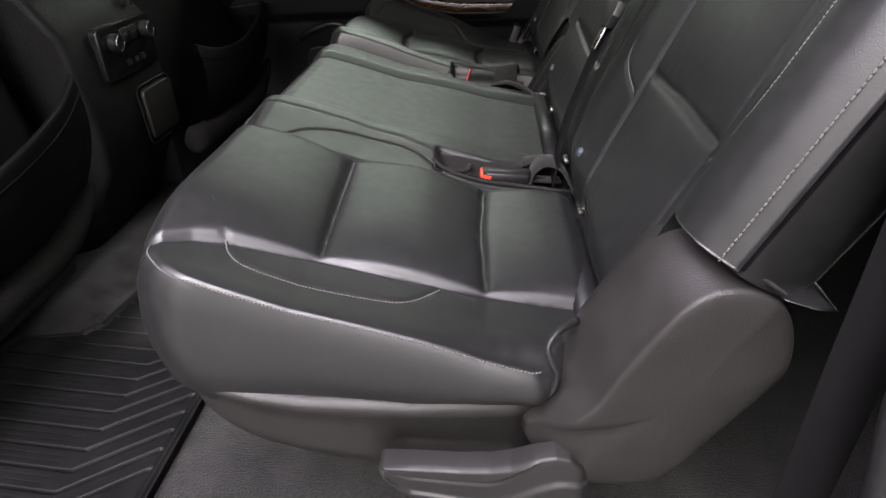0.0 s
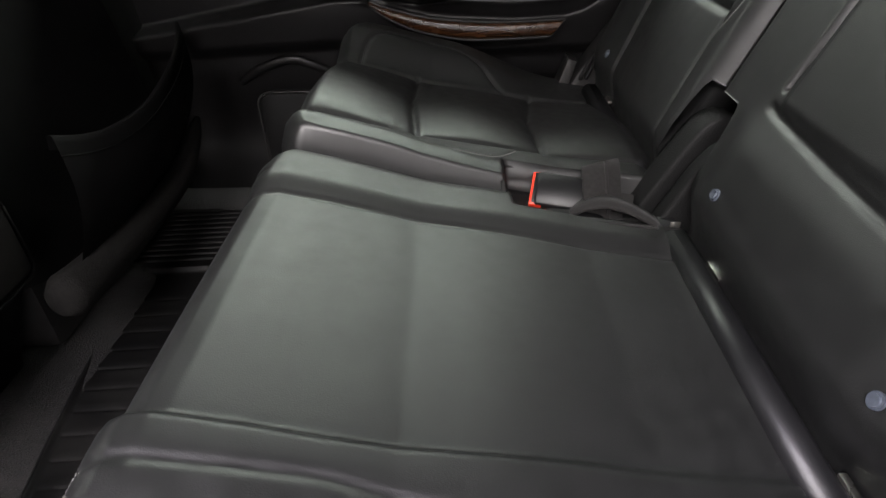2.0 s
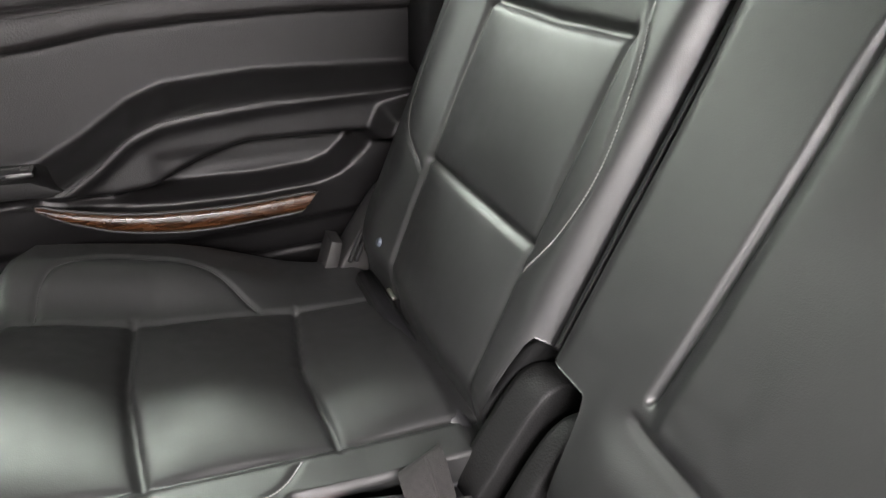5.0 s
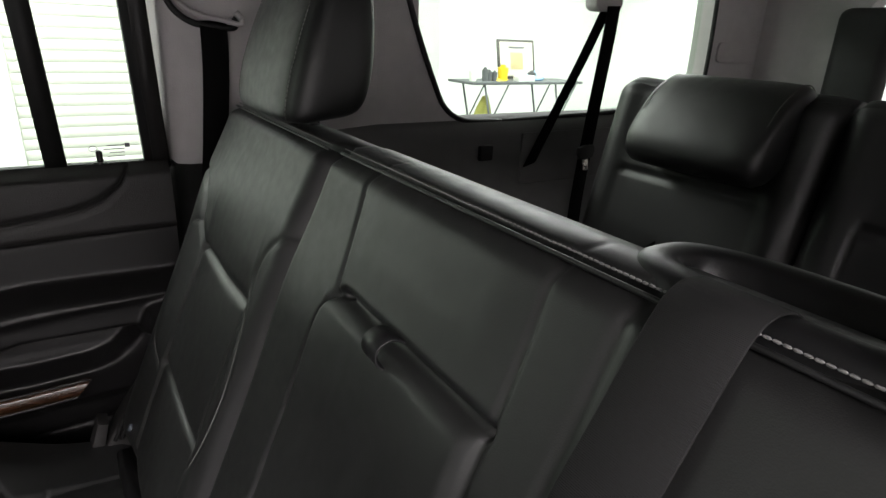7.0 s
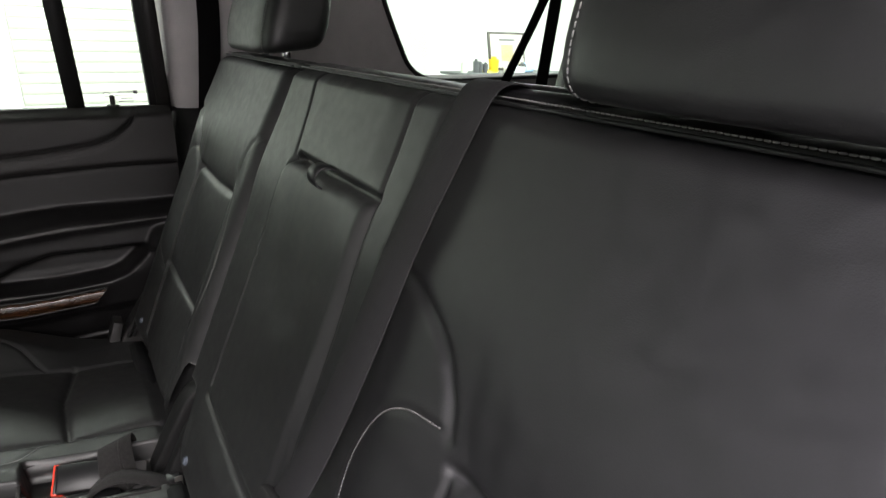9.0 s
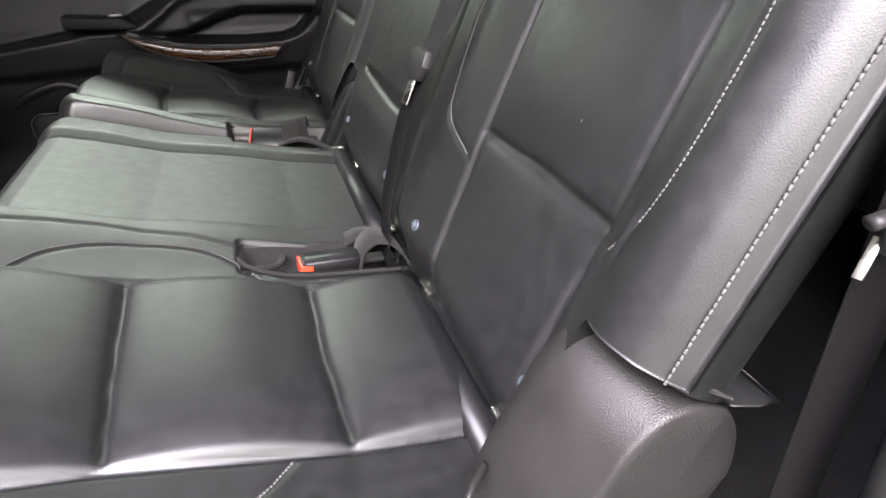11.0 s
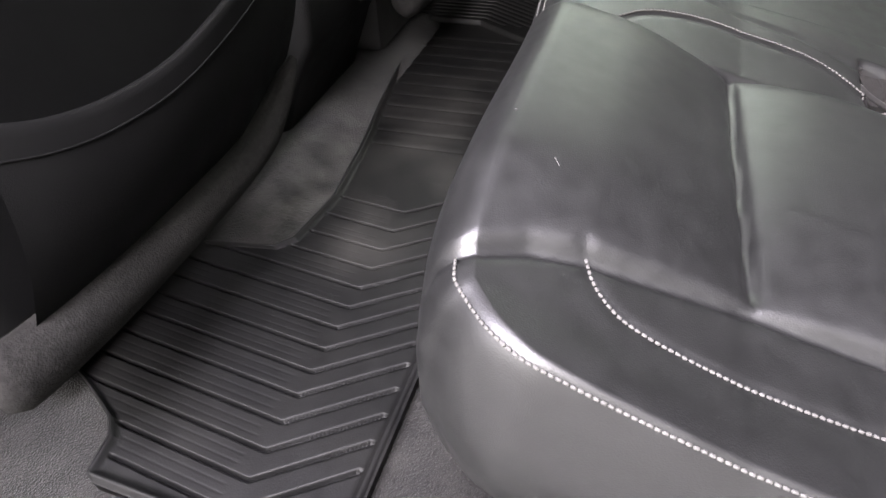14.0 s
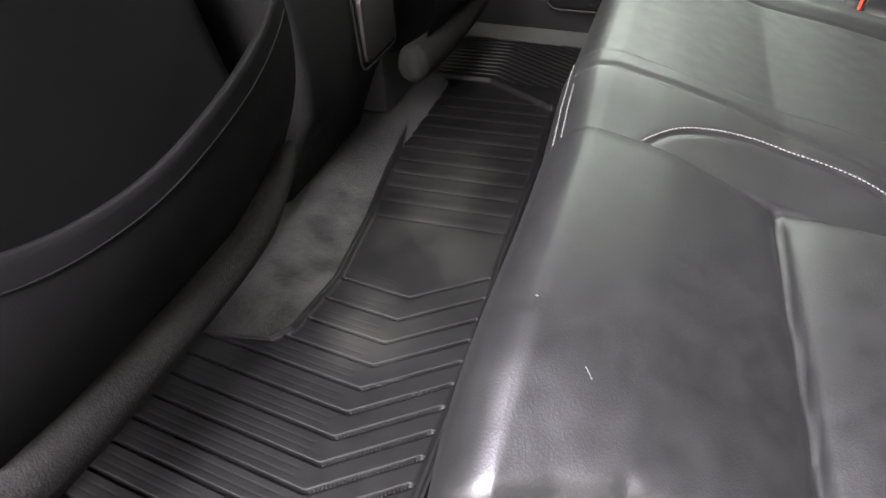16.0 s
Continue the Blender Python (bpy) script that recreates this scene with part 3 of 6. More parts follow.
def sixty_height(X, Y):
    Z = ztop(X)
    n_line = np.interp(X, [p[0] for p in NEAR_PAD_N], [p[1] for p in NEAR_PAD_N])
    f_line = np.interp(X, [p[0] for p in NEAR_PAD_F], [p[1] for p in NEAR_PAD_F])
    on_pad = rise(Y, n_line - 0.002, n_line + 0.010) * (1 - rise(Y, f_line - 0.004, f_line + 0.001))
    on_pad = on_pad * (1 - 0.45 * (1 - rise(X, -0.455, -0.395)) * (1 - rise(Y, 0.14, 0.24)))
    Z = Z + on_pad * (quilt(X, Y, [NEAR_PAD_N, NEAR_CROSS_A, NEAR_CROSS_B], 0.022, 0.050) - 0.006 - 0.003 * rise(Y, f_line - 0.02, f_line))
    cut = np.zeros_like(Z)
    for line, depth, wide in ((NEAR_PAD_N, 0.005, 0.0035), (NEAR_CROSS_A, 0.006, 0.0035), (NEAR_CROSS_B, 0.005, 0.0035), (NEAR_PAD_F, 0.003, 0.003),
                              (NEAR_ARC, 0.002, 0.0028), (INNER_ARC, 0.0022, 0.003), (WELT, 0.0022, 0.0035)):
        g = groove(X, Y, line, depth, wide)
        if line is NEAR_CROSS_A or line is NEAR_CROSS_B:
            g = g * rise(Y, n_line + 0.002, n_line + 0.022) * (1 - rise(Y, f_line - 0.022, f_line - 0.002))
        cut = np.minimum(cut, g)
    Z = Z + cut
    # bolsters
    Z = Z - 0.005 * rise(Y, 0.100, 0.140) * (1 - rise(Y, 0.185, 0.235)) * (1 - on_pad)
    Z = Z - (0.001 + 0.012 * rise(X, -0.20, -0.04)) * (1 - rise(Y, 0.088, 0.125))
    edge = np.interp(X, [p[0] for p in MID_EDGE], [p[1] for p in MID_EDGE])
    Z = Z + - 0.015 * rise(Y, edge - 0.006, edge + 0.010) * (1 - 0.6 * rise(X, -0.3, -0.06))
    ridge = np.interp(X, [p[0] for p in MID_RIDGE], [p[1] for p in MID_RIDGE])
    Z = Z + 0.009 * rise(Y, ridge - 0.003, ridge + 0.030) + groove(X, Y, MID_RIDGE, 0.0022, 0.0025)
    Z = Z + 0.013 * rise(Y, f_line - 0.001, f_line + 0.12) * (1 - rise(X, -0.26, -0.03))
    Z = Z - 0.030 * rise(Y, 0.925, 0.985) ** 2
    # wells for the buckles
    Z = Z - 0.034 * inside(X, Y, -0.208, 0.06, 0.458, 0.528, 0.006) * (1 - 0.4 * rise(X, -0.07, -0.02))
    Z = Z - 0.045 * inside(X, Y, -0.206, 0.06, 0.917, 1.2, 0.008)
    # rear lip under the backrest
    return Z - 0.016 * rise(X, -0.034, 0.006)


def sixty_bottom(x, y):
    if y > 0.9:
        return 0.24
    if x < -0.44 or y > 0.15:
        return 0.198
    return float(np.interp(x, [-0.46, -0.4, -0.31, -0.2, -0.1, 0.03], [0.200, 0.220, 0.236, 0.240, 0.256, 0.266]))


def along(line, height, lift=0.0008):
    line = smooth_line(line, 0.001) if len(line) < 40 else np.asarray(line)
    return np.c_[line, height(line[:, 0], line[:, 1]) + lift]


def side_sign(line, k):
    """A line in the plane moved k metres to its left."""
    line = np.asarray(line, float)
    t = np.gradient(line, axis=0)
    t /= np.linalg.norm(t, axis=1)[:, None]
    return line + k * np.stack([-t[:, 1], t[:, 0]], 1)


bench = thing("bench_seat", "black leather two-place part of the split second-row bench, with pale stitching", "car seat")


def build_sixty():
    front = [(-0.445, 0.136), (-0.454, 0.18), (-0.457, 0.25), (-0.457, 0.40), (-0.466, 0.55), (-0.468, 0.75), (-0.465, 0.91), (-0.452, 0.952)]
    near = [(-0.445, 0.136), (-0.420, 0.112), (-0.383, 0.101), (-0.25, 0.095), (-0.10, 0.085), (-0.078, 0.088), (-0.066, 0.100), (-0.055, 0.122), (-0.03, 0.130), (0.03, 0.130)]
    far = [(-0.452, 0.952), (-0.30, 0.957), (0.03, 0.960)]
    rear = [(0.03, 0.130), (0.03, 0.5), (0.03, 0.960)]
    XY = coons(front, near, far, rear, 300, 160)
    ob, edge, nor = cushion_mesh("cushion", XY, sixty_height, sixty_bottom, bench)
    sel = [k for k in range(len(edge)) if edge[k, 0] < -0.075 and edge[k, 1] < 0.16]
    front_share = np.clip(-nor[:, 0], 0, 1) ** 1.3
    first = 0.0015 + 0.0085 * front_share
    seam = np.array([[*(edge[k, :2] + first[k] * nor[k]), edge[k, 2] - (0.03 - 0.005 * front_share[k]) * (edge[k, 2] - sixty_bottom(*edge[k, :2])) + 0.0006] for k in sel])
    stitches("edge_stitching", smooth_line(seam[::3], 0.001), bench, radius=0.0009, up=(0, -1, 0.4))
    stitches("bolster_stitching", along(NEAR_ARC[1:-1], sixty_height), bench, radius=0.0009, label="pale curved stitching on the outer bolster")
    a = along(side_sign(smooth_line(INNER_ARC[1:-1], 0.001), 0.0035), sixty_height)
    stitches("arc_stitching", a, bench, radius=0.0008)
    # stitched seam that runs down the front of the inner bolster
    yd = np.linspace(0.436, 0.570, 40)
    drop = np.c_[np.interp(yd, [0.40, 0.55, 0.6], [-0.457, -0.466, -0.467]) - 0.0225, yd, np.interp(yd, [0.436, 0.46, 0.48, 0.57], [0.372, 0.378, 0.384, 0.383])]
    stitches("front_stitching", drop, bench, up=(-1, 0, 0.3))
    stitches("front_stitching", drop + [0.0055, 0, 0.0055], bench, up=(-1, 0, 0.3))
    cover = extrude_bm([(-0.490, FLOOR_Z - 0.002), (-0.436, FLOOR_Z - 0.002), (-0.440, 0.05), (-0.446, 0.12), (-0.456, 0.17), (-0.468, 0.12), (-0.482, 0.05)], "y", 0.285, 0.345, 0.006)
    part("foot_cover", cover, PLASTIC, bench, "smooth taupe plastic cover over the seat foot")
    # pan under the cushion and the legs to the floor
    part("seat_pan", box_bm(-0.43, 0.16, 0.16, 0.06, 0.95, 0.235, 0.02), FOAM, bench)
    for y in (0.34, 0.58, 0.86):
        part("leg", box_bm(-0.32, y - 0.02, FLOOR_Z, -0.25, y + 0.02, 0.16, 0.006), FOAM, bench)
        part("leg", box_bm(-0.02, y - 0.02, FLOOR_Z, 0.05, y + 0.02, 0.16, 0.006), FOAM, bench)


build_sixty()

single = thing("single_seat", "black leather single seat of the split second-row bench", "car seat")
FAR_PAD_N = [(-0.50, 1.052), (-0.38, 1.052), (-0.32, 1.058), (-0.15, 1.066), (0.03, 1.07)]
FAR_PAD_F = [(-0.50, 1.335), (-0.38, 1.335), (-0.33, 1.336), (-0.14, 1.345), (0.03, 1.350)]
FAR_CROSS_A, FAR_CROSS_B = [(-0.322, 1.055), (-0.338, 1.21), (-0.335, 1.338)], [(-0.152, 1.064), (-0.160, 1.21), (-0.140, 1.347)]
FAR_ARC = smooth_line([(-0.388, 1.052), (-0.37, 1.028), (-0.33, 1.018), (-0.27, 1.018), (-0.22, 1.027), (-0.186, 1.062)], 0.006)
FAR_OUTER_ARC = smooth_line([(-0.432, 1.335), (-0.425, 1.380), (-0.402, 1.412), (-0.35, 1.432), (-0.28, 1.428), (-0.23, 1.405), (-0.185, 1.342)], 0.006)


def forty_height(X, Y):
    Z = ztop(X) + 0.012 + 0.014 * (1 - rise(Y, 1.0, 1.05)) * (1 - rise(X, -0.36, -0.2)) - 0.022 * rise(Y, 1.05, 1.33) + 0.040 * rise(Y, 1.34, 1.42) * (1 - rise(X, -0.30, -0.06))
    n_line = np.interp(X, [p[0] for p in FAR_PAD_N], [p[1] for p in FAR_PAD_N])
    f_line = np.interp(X, [p[0] for p in FAR_PAD_F], [p[1] for p in FAR_PAD_F])
    on_pad = rise(Y, n_line - 0.001, n_line + 0.004) * (1 - rise(Y, f_line - 0.004, f_line + 0.001))
    Z = Z + on_pad * (quilt(X, Y, [FAR_PAD_N, FAR_CROSS_A, FAR_CROSS_B, FAR_PAD_F], 0.022, 0.065) - 0.006)
    cut = np.zeros_like(Z)
    for line, depth, wide in ((FAR_PAD_N, 0.004, 0.004), (FAR_CROSS_A, 0.006, 0.005), (FAR_CROSS_B, 0.005, 0.005), (FAR_PAD_F, 0.003, 0.004),
                              (FAR_ARC, 0.002, 0.003), (FAR_OUTER_ARC, 0.004, 0.0035)):
        cut = np.minimum(cut, groove(X, Y, line, depth, wide))
    Z = Z + cut
    Z = Z + 0.004 * np.exp(-(((Y - 1.0) / 0.018) ** 2))
    Z = Z - 0.040 * inside(X, Y, -0.212, 0.06, 0.90, 1.022, 0.006)
    return Z - 0.010 * rise(X, -0.03, 0.0)


def build_forty():
    front = [(-0.446, 0.978), (-0.456, 1.01), (-0.455, 1.10), (-0.455, 1.30), (-0.45, 1.40), (-0.430, 1.452)]
    near = [(-0.446, 0.978), (-0.41, 0.974), (-0.30, 0.976), (-0.08, 0.980), (0.03, 0.980)]
    far = [(-0.430, 1.452), (-0.30, 1.474), (-0.1, 1.470), (0.03, 1.466)]
    rear = [(0.03, 0.980), (0.03, 1.2), (0.03, 1.466)]
    XY = coons(front, near, far, rear, 170, 150)
    ob, edge, nor = cushion_mesh("cushion", XY, forty_height, lambda x, y: 0.20, single)
    stitches("bolster_stitching", along(FAR_ARC[1:-1], forty_height), single, mat=LIFTED_THREAD)
    stitches("bolster_stitching", along(FAR_OUTER_ARC[1:-1], forty_height), single, mat=DARK_THREAD, label="dark tone curved seam")
    part("seat_pan", box_bm(-0.43, 1.02, 0.15, 0.06, 1.44, 0.235, 0.02), FOAM, single)
    for y in (1.05, 1.40):
        part("leg", box_bm(-0.40, y - 0.02, FLOOR_Z, -0.33, y + 0.02, 0.16, 0.006), FOAM, single)
        part("leg", box_bm(-0.02, y - 0.02, FLOOR_Z, 0.05, y + 0.02, 0.16, 0.006), FOAM, single)


build_forty()


# ---- backrests ----
def backrest(name, parent, y0, y1, s0, s1, relief, nu=150, nv=190, thick=0.10, side_round=0.022, low=None, taper=0.0):
    """A padded backrest: its face from relief(S, Y), rolled over at the sides and the top and closed behind."""
    ys, ss = np.linspace(y0, y1, nu), np.linspace(0, 1, nv)
    Y = np.broadcast_to(ys[None, :], (nv, nu))
    start = np.array([low(y) for y in ys]) if low else np.full(nu, s0)
    S = start[None, :] + ss[:, None] * (s1 - start)[None, :]
    d = np.minimum(Y - y0, y1 - Y)
    H = relief(S, Y) - side_round * (1 - np.clip(d / (side_round * 1.3), 0, 1)) ** 2 - 0.016 * (1 - np.clip((s1 - S) / 0.022, 0, 1)) ** 2
    top = on_back(S, Y, H)
    verts, faces = list(top.reshape(-1, 3)), grid_faces(nv, nu)
    ring = [(i, 0) for i in range(nv)] + [(nv - 1, j) for j in range(1, nu)] + [(i, nu - 1) for i in range(nv - 2, -1, -1)] + [(0, j) for j in range(nu - 2, 0, -1)]
    prev = [i * nu + j for i, j in ring]
    push = []
    for i, j in ring:
        py = -1 if j == 0 else (1 if j == nu - 1 else 0)
        ps = 1 if i == nv - 1 else (-0.3 if i == 0 else 0)
        push.append((ps, py))
    for ds, dy, dh in ((0.010, 0.004, -0.014), (0.020, 0.006, -0.035), (0.024, 0.005, -0.060), (0.016, 0.0, -0.085), (-0.004, -0.012, -thick)):
        now = []
        for (i, j), (ps, py) in zip(ring, push):
            now.append(len(verts))
            inward = taper * min(1.0, -dh / 0.09) if py < 0 else 0.0
            lift = max(0.0, 0.075 - S[i, j]) * min(1.0, -dh / 0.06) if i == 0 or py < 0 else 0.0
            verts.append(on_back(S[i, j] + lift + ps * ds, Y[i, j] + py * dy + inward, min(H[i, j], 0) * 0.5 + dh))
        k = len(ring)
        faces += [(prev[a], now[a], now[(a + 1) % k], prev[(a + 1) % k]) for a in range(k)]
        prev = now
    faces.append(tuple(prev))
    ob = link_mesh(name, verts, faces, LEATHER, parent)
    return ob


NB = dict(knee=0.139, chest=0.322, a=0.155, b=0.381)
NB_IN = smooth_line([(0.340, 0.150), (0.349, 0.134), (0.345, 0.121), (0.331, 0.112), (0.30, 0.108), (0.255, 0.107), (0.20, 0.110), (0.16, 0.120), (0.128, 0.142)], 0.006)
NB_OUT = smooth_line([(0.342, 0.400), (0.332, 0.450), (0.30, 0.485), (0.245, 0.500), (0.175, 0.482), (0.134, 0.458), (0.106, 0.388)], 0.006)
NB_SHOULDER = smooth_line([(0.342, 0.395), (0.37, 0.408), (0.40, 0.44), (0.425, 0.50), (0.43, 0.56)], 0.006)


def near_relief(S, Y):
    pad = [[(NB["knee"], NB["a"]), (NB["knee"] + 0.004, 0.27), (NB["knee"], NB["b"])], [(NB["chest"], NB["a"]), (NB["chest"] - 0.003, 0.27), (NB["chest"], NB["b"])]]
    sides = [[(-0.1, NB["a"] + 0.012), (NB["knee"], NB["a"]), (NB["chest"], NB["a"])], [(-0.1, NB["b"] - 0.01), (NB["knee"], NB["b"]), (NB["chest"], NB["b"])]]
    mid = rise(Y, NB["a"] - 0.004, NB["a"] + 0.010) * (1 - rise(Y, NB["b"] - 0.014, NB["b"] + 0.006))
    H = mid * (quilt(S, Y, pad + sides, 0.011, 0.045) - 0.005) * (1 - rise(S, 0.33, 0.45))
    cut = np.zeros_like(H)
    for l, d, w in ((pad[0], 0.005, 0.005), (pad[1], 0.006, 0.006), (sides[0], 0.004, 0.004), (sides[1], 0.004, 0.004), (NB_IN, 0.0022, 0.003), (NB_OUT, 0.0022, 0.003), (NB_SHOULDER, 0.004, 0.006)):
        cut = np.minimum(cut, groove(S, Y, l, d, w))
    H = H + cut
    H = H + 0.018 * np.exp(-(((Y - 0.098) / 0.036) ** 2)) * (1 - rise(S, 0.36, 0.48)) + 0.010 * np.exp(-(((Y - 0.45) / 0.05) ** 2)) * (1 - rise(S, 0.3, 0.42))
    H = H + 0.006 * np.exp(-(((S - 0.43) / 0.07) ** 2))
    # the middle place: strip, folding armrest, strip
    for l, d, w in ((MB_GAP_N, 0.003, 0.005), (MB_L, 0.008, 0.0034), (MB_R, 0.004, 0.004), (MB_TOPL, 0.003, 0.003), (MB_TOPR, 0.003, 0.003), (MB_HEAD, 0.011, 0.0045), (MB_KNEE, 0.004, 0.004)):
        H = H + groove(S, Y, l, d, w)
    arm = inside(S, Y, 0.095, 0.468, 0.614, 0.882, 0.016)
    H = H + 0.006 * arm - 0.003 * inside(S, Y, 0.25, 0.47, 0.65, 0.86, 0.06)
    H = H + 0.003 * inside(S, Y, 0.475, 0.7, 0.614, 0.885, 0.05)
    H = H + 0.007 * inside(S, Y, -0.2, 0.095, 0.58, 0.935, 0.050)
    return H - 0.034 * (1 - rise(S, -0.075, -0.005))


MB_GAP_N = [(-0.1, 0.505), (0.1, 0.548), (0.45, 0.558), (0.7, 0.556)]
MB_L = smooth_line([(0.120, 0.888), (0.2, 0.886), (0.35, 0.884), (0.41, 0.880), (0.445, 0.874), (0.466, 0.860), (0.472, 0.842)], 0.006)
MB_R = smooth_line([(0.085, 0.60), (0.2, 0.608), (0.35, 0.611), (0.471, 0.612)], 0.006)
MB_TOPL, MB_TOPR = [(0.470, 0.862), (0.51, 0.872), (0.60, 0.895)], [(0.470, 0.611), (0.53, 0.615), (0.60, 0.619)]
MB_HEAD = [(0.472, 0.846), (0.471, 0.75), (0.471, 0.613)]
MB_KNEE = smooth_line([(0.098, 0.892), (0.094, 0.86), (0.086, 0.70), (0.088, 0.60)], 0.006)


def near_low(y):
    return -0.11 + 0.196 * (1 - float(rise(np.array(y), 0.118, 0.138))) + 0.190 * float(rise(np.array(y), 0.908, 0.944))


def build_backs():
    backrest("backrest", bench, 0.048, 1.003, -0.11, 0.592, near_relief, 360, 220, low=near_low, side_round=0.020, taper=0.030)
    line = lambda pts, relief, lift=0.0008: on_back(smooth_line(pts, 0.001)[:, 0], smooth_line(pts, 0.001)[:, 1], relief(smooth_line(pts, 0.001)[:, 0], smooth_line(pts, 0.001)[:, 1]) + lift)
    stitches("backrest_stitching", line(NB_IN[2:], near_relief), bench, up=OUT)
    stitches("backrest_stitching", line(NB_OUT[1:-1], near_relief), bench, up=OUT)
    side = np.linspace(0.085, 0.585, 300)
    face = near_relief(side, np.full(300, 0.062))
    stitches("side_stitching", on_back(side, 0.0545, face - 0.0104), bench, up=OUT + np.array([0, -0.6, 0]), length=0.0040, radius=0.0008)
    yy = np.linspace(0.058, 0.99, 700)
    stitches("top_stitching", on_back(0.5975, yy, -0.0125), bench, mat=LIFTED_THREAD, up=OUT, length=0.0042)
    tube("top_welt", on_back(0.5915, yy[::8], -0.009), 0.0018, LEATHER, bench, seg=6)
    # the far place
    H = dict(a=1.082, b=1.335, knee=0.150, chest=0.362)
    FB_IN = smooth_line([(0.475, 1.0), (0.467, 1.03), (0.45, 1.055), (0.425, 1.072), (0.391, 1.074), (0.33, 1.052), (0.25, 1.040), (0.18, 1.050), (0.122, 1.078)], 0.006)
    FB_OUT = smooth_line([(0.393, 1.368), (0.376, 1.408), (0.32, 1.432), (0.25, 1.434), (0.18, 1.414), (0.132, 1.344)], 0.006)
    FB_SH = smooth_line([(0.362, 1.336), (0.39, 1.362), (0.425, 1.372), (0.455, 1.41), (0.475, 1.47)], 0.006)
    pads = [[(H["knee"], H["a"]), (H["knee"], H["b"])], [(H["chest"], H["a"]), (H["chest"] - 0.004, 1.2), (H["chest"], H["b"])]]
    sides = [[(-0.1, 1.07), (H["knee"], H["a"]), (H["chest"], H["a"])], [(-0.1, 1.32), (H["knee"], H["b"]), (H["chest"], H["b"])]]

    def far_relief(S, Y):
        mid = rise(Y, H["a"] - 0.004, H["a"] + 0.004) * (1 - rise(Y, H["b"] - 0.004, H["b"] + 0.004))
        out = mid * (quilt(S, Y, pads + sides, 0.010, 0.045) - 0.004) * (1 - rise(S, 0.37, 0.47))
        for l, d, w in ((pads[0], 0.005, 0.005), (pads[1], 0.006, 0.006), (sides[0], 0.004, 0.004), (sides[1], 0.004, 0.004), (FB_IN, 0.003, 0.004), (FB_OUT, 0.0025, 0.003), (FB_SH, 0.004, 0.006)):
            out = out + groove(S, Y, l, d, w)
        out = out + 0.014 * np.exp(-(((Y - 1.40) / 0.05) ** 2)) * (1 - rise(S, 0.4, 0.5)) + 0.006 * np.exp(-(((Y - 1.045) / 0.03) ** 2)) * (1 - rise(S, 0.36, 0.46))
        return out + 0.006 * np.exp(-(((S - 0.47) / 0.06) ** 2)) - 0.034 * (1 - rise(S, -0.075, -0.005))

    backrest("backrest", single, 1.013, 1.478, -0.11, 0.590, far_relief, 150, 190,
             low=lambda y: -0.11 + 0.19 * (1 - float(rise(np.array(y), 1.025, 1.05))) + 0.12 * float(rise(np.array(y), 1.42, 1.45)))
    stitches("backrest_stitching", line(FB_IN[24:], far_relief), single, mat=LIFTED_THREAD, up=OUT)
    stitches("backrest_stitching", line(FB_OUT[1:-1], far_relief), single, mat=THREAD, up=OUT)
    yy = np.linspace(1.025, 1.465, 300)
    stitches("top_stitching", on_back(0.5955, yy, -0.0125), single, mat=LIFTED_THREAD, up=OUT)
    tube("top_welt", on_back(0.5895, yy[::8], -0.009), 0.0018, LEATHER, single, seg=6)
    # press studs low on the backrests
    for y, owner in ((0.152, bench), (0.430, bench), (0.597, bench), (0.866, bench), (1.366, single)):
        relief = near_relief if owner is bench else far_relief
        s = 0.004
        h = float(relief(np.array([[s]]), np.array([[y]]))[0, 0])
        c = on_back(s, y, h + 0.001)
        m = Matrix.Translation(Vector(c)) @ Vector(OUT).to_track_quat("Z", "Y").to_matrix().to_4x4()
        part("press_stud", cyl_bm(0.0066, 0.006, m, 20, 0.0018), STUD, owner, "round blue-grey press stud")
    # bright hooks in the gap between cushion and backrest
    for y, owner in ((0.185, bench), (0.405, bench), (0.575, bench), (0.83, bench), (1.335, single)):
        bm = box_bm(-0.006, y - 0.016, 0.300, 0.001, y + 0.016, 0.305, 0.002)
        part("metal_hook", bm, METAL, owner, "bright metal anchor bar")


build_backs()


